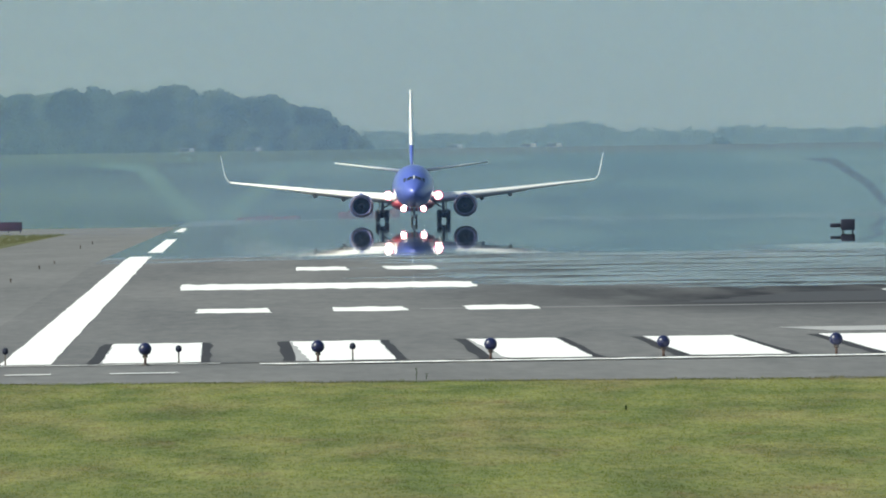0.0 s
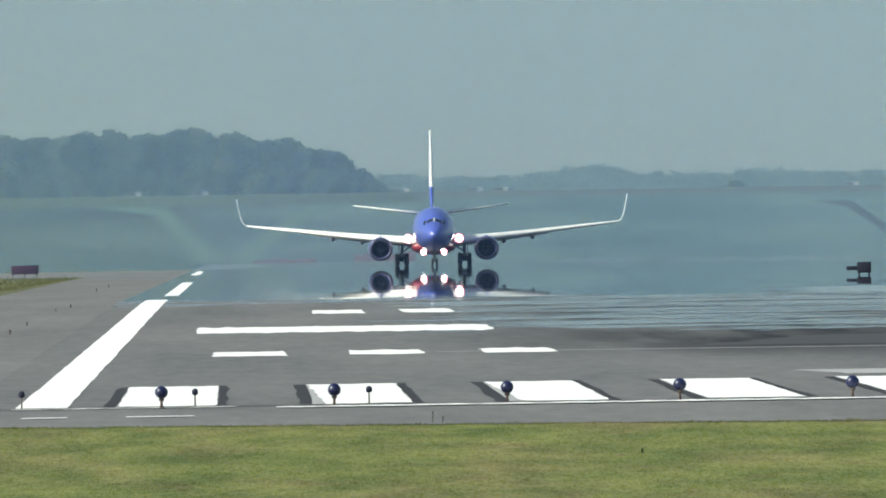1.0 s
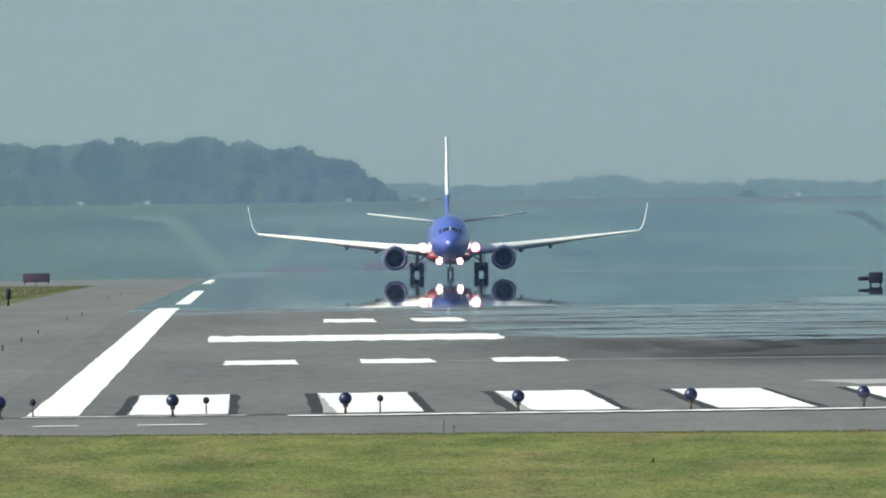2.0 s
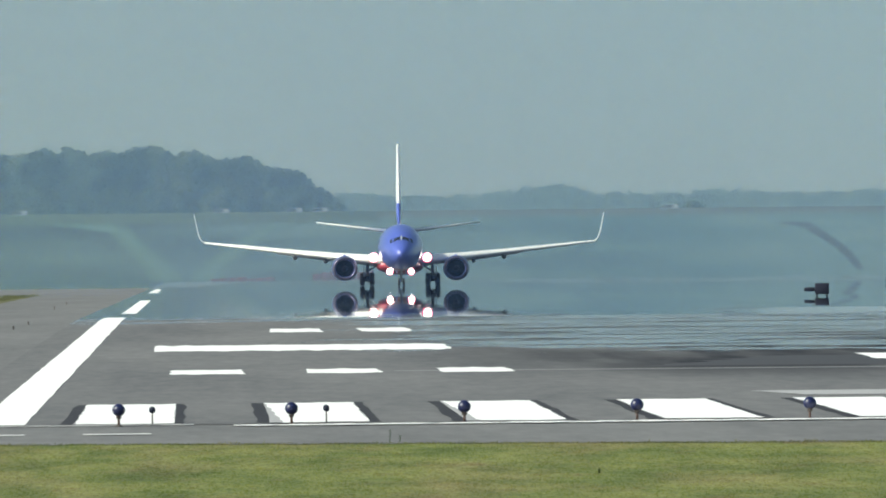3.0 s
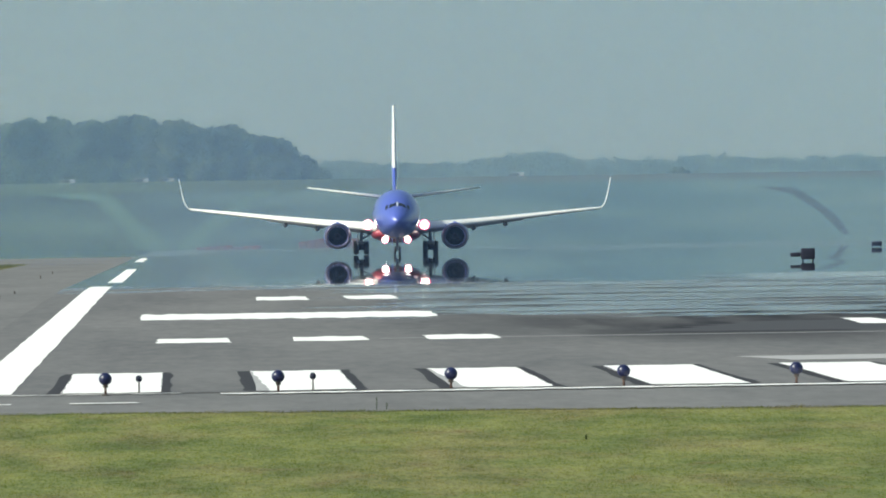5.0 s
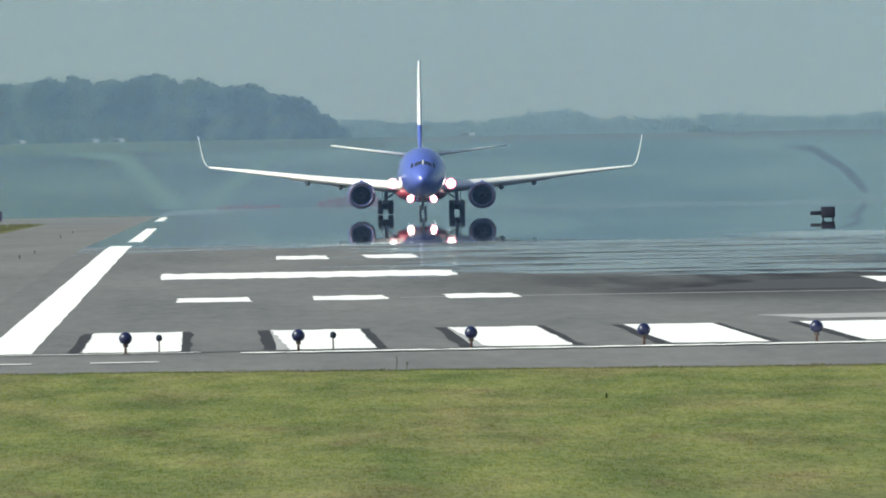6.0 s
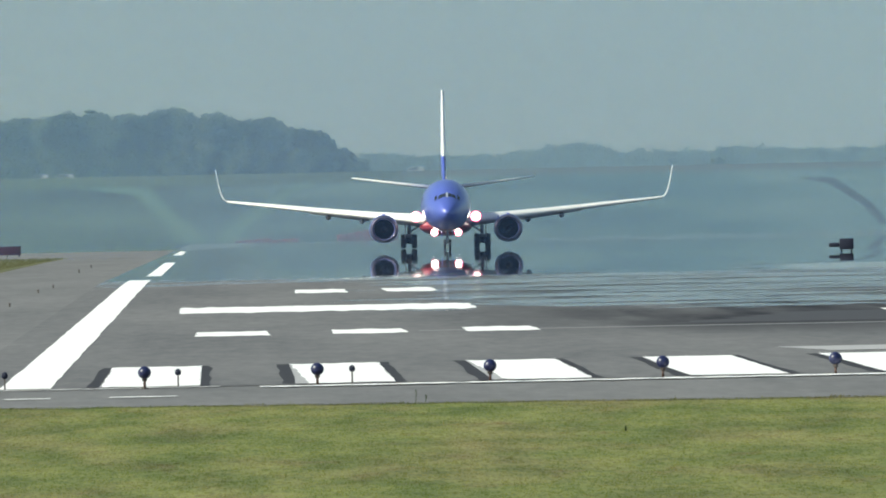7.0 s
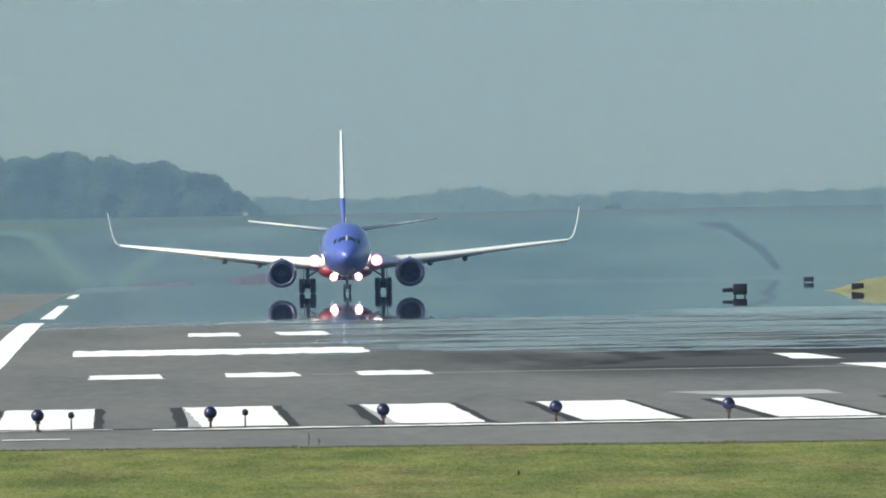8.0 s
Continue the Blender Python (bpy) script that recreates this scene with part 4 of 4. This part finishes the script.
verge = strip("verge", -600, 34, 4100, 4400, 0.06, FAR_VERGE)
brow = strip("brow", 34, 600, 4215, 4400, 0.06, FAR_BROW)
tagged(brow, "dull brownish brow of the hazy ridge", "verge")
tagged(verge, "pale hazy verge along the ridge road", "verge")


def make_crown(seed, rx, rz, leaves, size):
    """A crown of uneven lobes, bushed over with small leaf clumps."""
    rnd = random.Random(seed)
    lobes = [(0, 0, 0.12, 0.62), (0, 0, -0.6, 0.66), (0.1, 0, -1.15, 0.60)]
    for k in range(26):
        a, e = rnd.uniform(0, 6.28), rnd.uniform(-1.0, 1.4)
        d = rnd.uniform(0.50, 0.74)
        lobes.append((d * math.cos(a) * math.cos(e), d * math.sin(a) * math.cos(e), d * math.sin(e), rnd.uniform(0.16, 0.34)))
    vs, fs = [], []
    for k in range(leaves):
        lx, ly, lz, lr = rnd.choices(lobes, [b[3] ** 2 for b in lobes])[0]
        d = Vector((rnd.gauss(0, 1), rnd.gauss(0, 1), rnd.gauss(0, 1))).normalized()
        v = d * lr * rnd.uniform(0.55, 1.2)
        p = Vector(((lx + v.x) * rx, (ly + v.y) * rx, lz * rz + v.z * (rz if lr > 0.4 else rx)))
        face = (d + Vector((rnd.gauss(0, 0.7), rnd.gauss(0, 0.7), rnd.gauss(0, 0.7)))).normalized()
        q = face.to_track_quat('Z', 'Y').to_matrix() @ Euler((0, 0, rnd.uniform(0, 6.28))).to_matrix()
        s = size * rnd.uniform(0.4, 1.2)
        n = len(vs)
        for ax, ay in ((-1, -0.5), (0.1, -0.9), (1, 0.2), (0.0, 0.9)):
            vs.append(p + q @ Vector((ax * s, ay * s, 0.15 * s * ax)))
        fs.append((n, n + 1, n + 2, n + 3))
    return vs, fs


def make_tree(seed, hgt, rx, leaf, name, label, group, leaves=13500):
    rnd = random.Random(seed)
    t = base(name, pose(0, 0, 0), label, "tree", group)
    bm = bmesh.new()
    rod(bm, (0, 0, -0.3), (0.2, 0.1, hgt * 0.5), 0.38, 10, 0.22)
    for k in range(5):
        a = rnd.uniform(0, 6.28)
        z = hgt * rnd.uniform(0.22, 0.5)
        rod(bm, (0.1, 0, z), (rx * 0.6 * math.cos(a), rx * 0.6 * math.sin(a), z + hgt * rnd.uniform(0.15, 0.3)), 0.14, 6, 0.05)
    part("trunk", bm, FAR_WOOD, t)
    vs, fs = make_crown(seed, rx, rx * 1.06, leaves, 0.30)
    me = bpy.data.meshes.new("crown")
    me.from_pydata([(v[0], v[1], v[2] + hgt - rx * 0.98) for v in vs], [], fs)
    me.materials.append(leaf)
    c = new("crown", me)
    c.parent = t
    return t


WOOD_LABEL = "leafy broadleaf tree in the hazy wood on the ridge"
protos = [make_tree(100 + k, h, r, FAR_LEAF, "broadleaf_tree", WOOD_LABEL, "ridge wood") for k, (h, r) in enumerate(((16.2, 6.0), (15.4, 5.2), (16.8, 6.6), (15.2, 4.8)))]
rnd = random.Random(7)
# outline of the wood: distance along the ridge and tree-top height above it
OUTLINE = ((-150, 13.5), (-75, 13.8), (-60, 14.0), (-48, 13.6), (-41, 11.9), (-35, 14.2), (-29, 13.7), (-20, 13.6), (-13, 14.8), (-7, 13.0), (0, 13.2), (8, 12.0), (14, 10.6), (20, 9.6), (25, 6.3), (29, 3.9), (32, 2.1), (40, 1.0))


def top_at(x):
    for a, b in zip(OUTLINE, OUTLINE[1:]):
        if a[0] <= x <= b[0]:
            return a[1] + (b[1] - a[1]) * (x - a[0]) / (b[0] - a[0])
    return 1.0


HEIGHTS = (16.2, 15.4, 16.8, 15.2)
placed = 0
x = -118.0
while x < 21.0:
    for row in range(2):
        k = rnd.randrange(4)
        px = x + rnd.uniform(-1.0, 1.0) + row * 2.4
        py = 4560 + row * 14 + rnd.uniform(-4, 4)
        drop = top_at(px) - HEIGHTS[k] * rnd.uniform(0.96, 1.05)
        if placed < 4:
            protos[placed].matrix_world = pose(px, py, RIDGE_Z + top_at(px) - HEIGHTS[placed], 0, 0, rnd.uniform(0, 360))
            placed += 1
        else:
            copy_thing(protos[k], pose(px, py, RIDGE_Z + drop - 0.2, 0, 0, rnd.uniform(0, 360)))
    x += 5.2

shrub_protos = [make_tree(300 + k, h, r, FAR_LEAF, "shrub", "leafy shrub at the foot of the hazy wood", "wood edge shrubs", 5000) for k, (h, r) in enumerate(((6.4, 4.4), (5.2, 4.0)))]
x = -118.0
k = 0
while x < 32.0:
    sunk = min(5.6, top_at(x + 2.0) - 0.3) - (6.4, 5.2)[k % 2] - rnd.uniform(0, 0.6)
    m = pose(x + rnd.uniform(-0.8, 0.8), 4542 + rnd.uniform(-3, 3), RIDGE_Z + sunk, 0, 0, rnd.uniform(0, 360))
    if k < 2:
        shrub_protos[k].matrix_world = m
    else:
        copy_thing(shrub_protos[k % 2], m)
    k += 1
    x += 4.3

tagged(copy_thing(shrub_protos[1], pose(102.0, 4522, RIDGE_Z + 1.7 - 5.2, 0, 0, 40)), "lone dark shrub on the brow of the hazy ridge")

far_protos = [make_tree(200 + k, h, r, FARTHER_LEAF, "distant_tree", "pale grey-green tree in thick hazy woods", "far woods", 5000) for k, (h, r) in enumerate(((6.6, 4.6), (5.4, 5.2), (7.4, 4.2)))]
FAR_H = (6.6, 5.4, 7.4)
RIDGE_TOPS = ((-150, 2.0), (26, 4.6), (45, 4.0), (62, 3.8), (70, 5.6), (78, 6.0), (86, 4.4), (100, 4.0), (118, 4.6), (128, 3.6), (145, 4.0), (170, 4.4))
x = 20.0
k = 0
while x < 176.0:
    tops = [a[1] + (b[1] - a[1]) * (x - a[0]) / (b[0] - a[0]) for a, b in zip(RIDGE_TOPS, RIDGE_TOPS[1:]) if a[0] <= x < b[0]]
    tp = tops[0] if tops else 4.2
    for row in range(2):
        j = rnd.randrange(3)
        m = pose(x + rnd.uniform(-1, 1), 4800 + 20 * row + rnd.uniform(-6, 6), RIDGE_Z + tp - FAR_H[j] + rnd.uniform(-0.35, 0.35), 0, 0, rnd.uniform(0, 360))
        if k < 3:
            far_protos[k].matrix_world = pose(x, 4806, RIDGE_Z + tp - FAR_H[k], 0, 0, 0)
            k += 1
        else:
            copy_thing(far_protos[j], m)
    x += 3.4


def make_air(name, y, z0, z1, mat, label):
    vs = [(x, y, z) for z in (z0, z1) for x in (-1500.0, 1500.0)]
    return tagged(sheet(name, vs, [(0, 1, 3, 2)], mat), label, "haze", kind="structure")


make_air("haze_thin", 1600.0, land(1600) - 0.5, 95.0, AIR_THIN, "thin bluish haze over the runway")
for y in (2165.0, 2177.0, 2189.0):
    make_air("haze", y, land(y) - 0.5, 125.0, AIR_NEAR, "bluish summer haze before the far slope")
for y in (4690.0, 4710.0):
    make_air("haze_far", y, RIDGE_Z - 0.5, 190.0, AIR_FAR, "thick pale haze between the woods")


# traffic on the ridge road
def make_car():
    c = base("white_van", pose(0, 0, 0), "white van driving along the ridge road", "van", "ridge traffic")
    bm = bmesh.new()
    side = [(-2.1, 0.35), (-2.15, 0.9), (-1.35, 1.05), (-0.75, 1.75), (2.0, 1.80), (2.12, 1.1), (2.1, 0.35)]
    rings(bm, [[(x, -0.85, z) for x, z in side], [(x, 0.85, z) for x, z in side]])
    part("body", bm, CAR_WHITE, c, "", False)
    bm = bmesh.new()
    win = [(-1.15, 1.12), (-0.72, 1.62), (0.9, 1.66), (0.9, 1.12)]
    rings(bm, [[(x, -0.88, z) for x, z in win], [(x, 0.88, z) for x, z in win]])
    part("side_window", bm, CAR_GLASS, c, "", False)
    for wx in (-1.35, 1.35):
        for wy in (-0.82, 0.82):
            part("wheel", turned([(-0.1, 0.05), (-0.1, 0.33), (0.1, 0.33), (0.1, 0.05)], 14, 'z', (0, 0, 0), caps=True), RUBBER, c).matrix_basis = pose(wx, wy, 0.33, 90, 0, 0)
    return c


van = make_car()
VANS = [(van, -9.0)]
for x0 in (4.6, 45.8, 60.8, 66.0, 137.6):
    VANS.append((copy_thing(van, pose(0, 0, 0)), x0))


# ---- grass blades nearest the camera ----
def make_grass():
    g = np.random.default_rng(5)
    n = 24000
    y = 215 + (354.5 - 215) * g.random(n) ** 0.9
    lo, hi = -0.0155, 0.0385
    x = y * (lo + (hi - lo) * g.random(n))
    y = np.minimum(y, 352.8 - np.clip(0.66 * (x + 2.0), -6.0, 9.0))
    vs = np.zeros((n, 3, 3, 3))
    for k in range(3):
        a = g.random(n) * 6.283
        hgt = (0.008 + 0.016 * g.random(n) ** 2) * (1 + 2.5 * (g.random(n) > 0.997))
        lean = 1.6 + 2.2 * g.random(n)
        w = 0.005 + 0.006 * g.random(n)
        bx, by = x + g.normal(0, 0.03, n), y + g.normal(0, 0.03, n)
        vs[:, k, 0] = np.stack((bx - w, by, np.zeros(n)), 1)
        vs[:, k, 1] = np.stack((bx + w, by, np.zeros(n)), 1)
        vs[:, k, 2] = np.stack((bx + np.cos(a) * hgt * 0.5, by + hgt * lean, hgt), 1)
    # taller weeds along the pavement's ragged edge
    m = 2600
    ex = -9 + 28 * g.random(m)
    ey = 352.2 - np.clip(0.66 * (ex + 2.0), -6.0, 9.0) + g.normal(0, 0.5, m)
    clump = np.array([noise.noise((a * 1.3, 0.0, 3.0)) for a in ex])
    eh = (0.015 + 0.03 * g.random(m)) * (1 + 2.2 * np.clip(clump - 0.25, 0, 1) * 2)
    ea = g.normal(0, 0.35, m)
    weeds = np.zeros((m, 3, 3))
    weeds[:, 0] = np.stack((ex - 0.006, ey, np.zeros(m)), 1)
    weeds[:, 1] = np.stack((ex + 0.006, ey, np.zeros(m)), 1)
    weeds[:, 2] = np.stack((ex + ea * eh, ey + g.normal(0, 0.02, m), eh), 1)
    me = bpy.data.meshes.new("grass")
    v = np.concatenate((vs.reshape(-1, 3), weeds.reshape(-1, 3)))
    me.from_pydata(v.tolist(), [], np.arange(len(v)).reshape(-1, 3).tolist())
    me.materials.append(BLADE)
    return tagged(new("grass", me), "short green and straw-yellow grass blades", "grass", kind="stuff")


make_grass()


def make_rough_grass():
    g = np.random.default_rng(9)
    n = 5200
    y = 1055 + 660 * g.random(n)
    x = -13.0 - 26 * g.random(n) ** 1.5
    h = (0.06 + 0.16 * g.random(n) ** 2)
    z = np.array([land(a) for a in y]) + 0.008
    w = 0.02 + 0.03 * g.random(n)
    tip = g.normal(0, 0.3, n) * h
    vs = np.stack((np.stack((x - w, y, z), 1), np.stack((x + w, y, z), 1), np.stack((x + tip, y, z + h), 1)), 1).reshape(-1, 3)
    me = bpy.data.meshes.new("rough_grass")
    me.from_pydata(vs.tolist(), [], np.arange(len(vs)).reshape(-1, 3).tolist())
    me.materials.append(VERGE_TURF)
    return tagged(new("rough_grass", me), "rough olive grass tufts beside the runway", "grass", kind="stuff")


make_rough_grass()


# ---- what moves ----
def motions():
    rows = []
    SWAY = (0.30, 0.12, 0.18, 0.30, 0.45, 0.65, 0.80, 0.55, 0.25)
    for k in range(17):
        t = k * 0.5
        bank = (SWAY[k // 2] + SWAY[(k + 1) // 2]) / 2
        d = 2025.0 - 43.0 * t - 0.65 * t * t
        rows.append((t, pose(17.10 - 0.0035 * t * t, d, land(d) + 0.022 + crown(17.0, d) - CROWN, math.degrees(RISE - FALL), bank, 0)))
    walk(airliner, rows)
    for c, x0 in VANS:
        walk(c, [(0.0, pose(x0, 4445, RIDGE_Z - 0.9)), (8.0, pose(x0 - 14.2 * 8.0, 4445, RIDGE_Z - 0.9))])


motions()
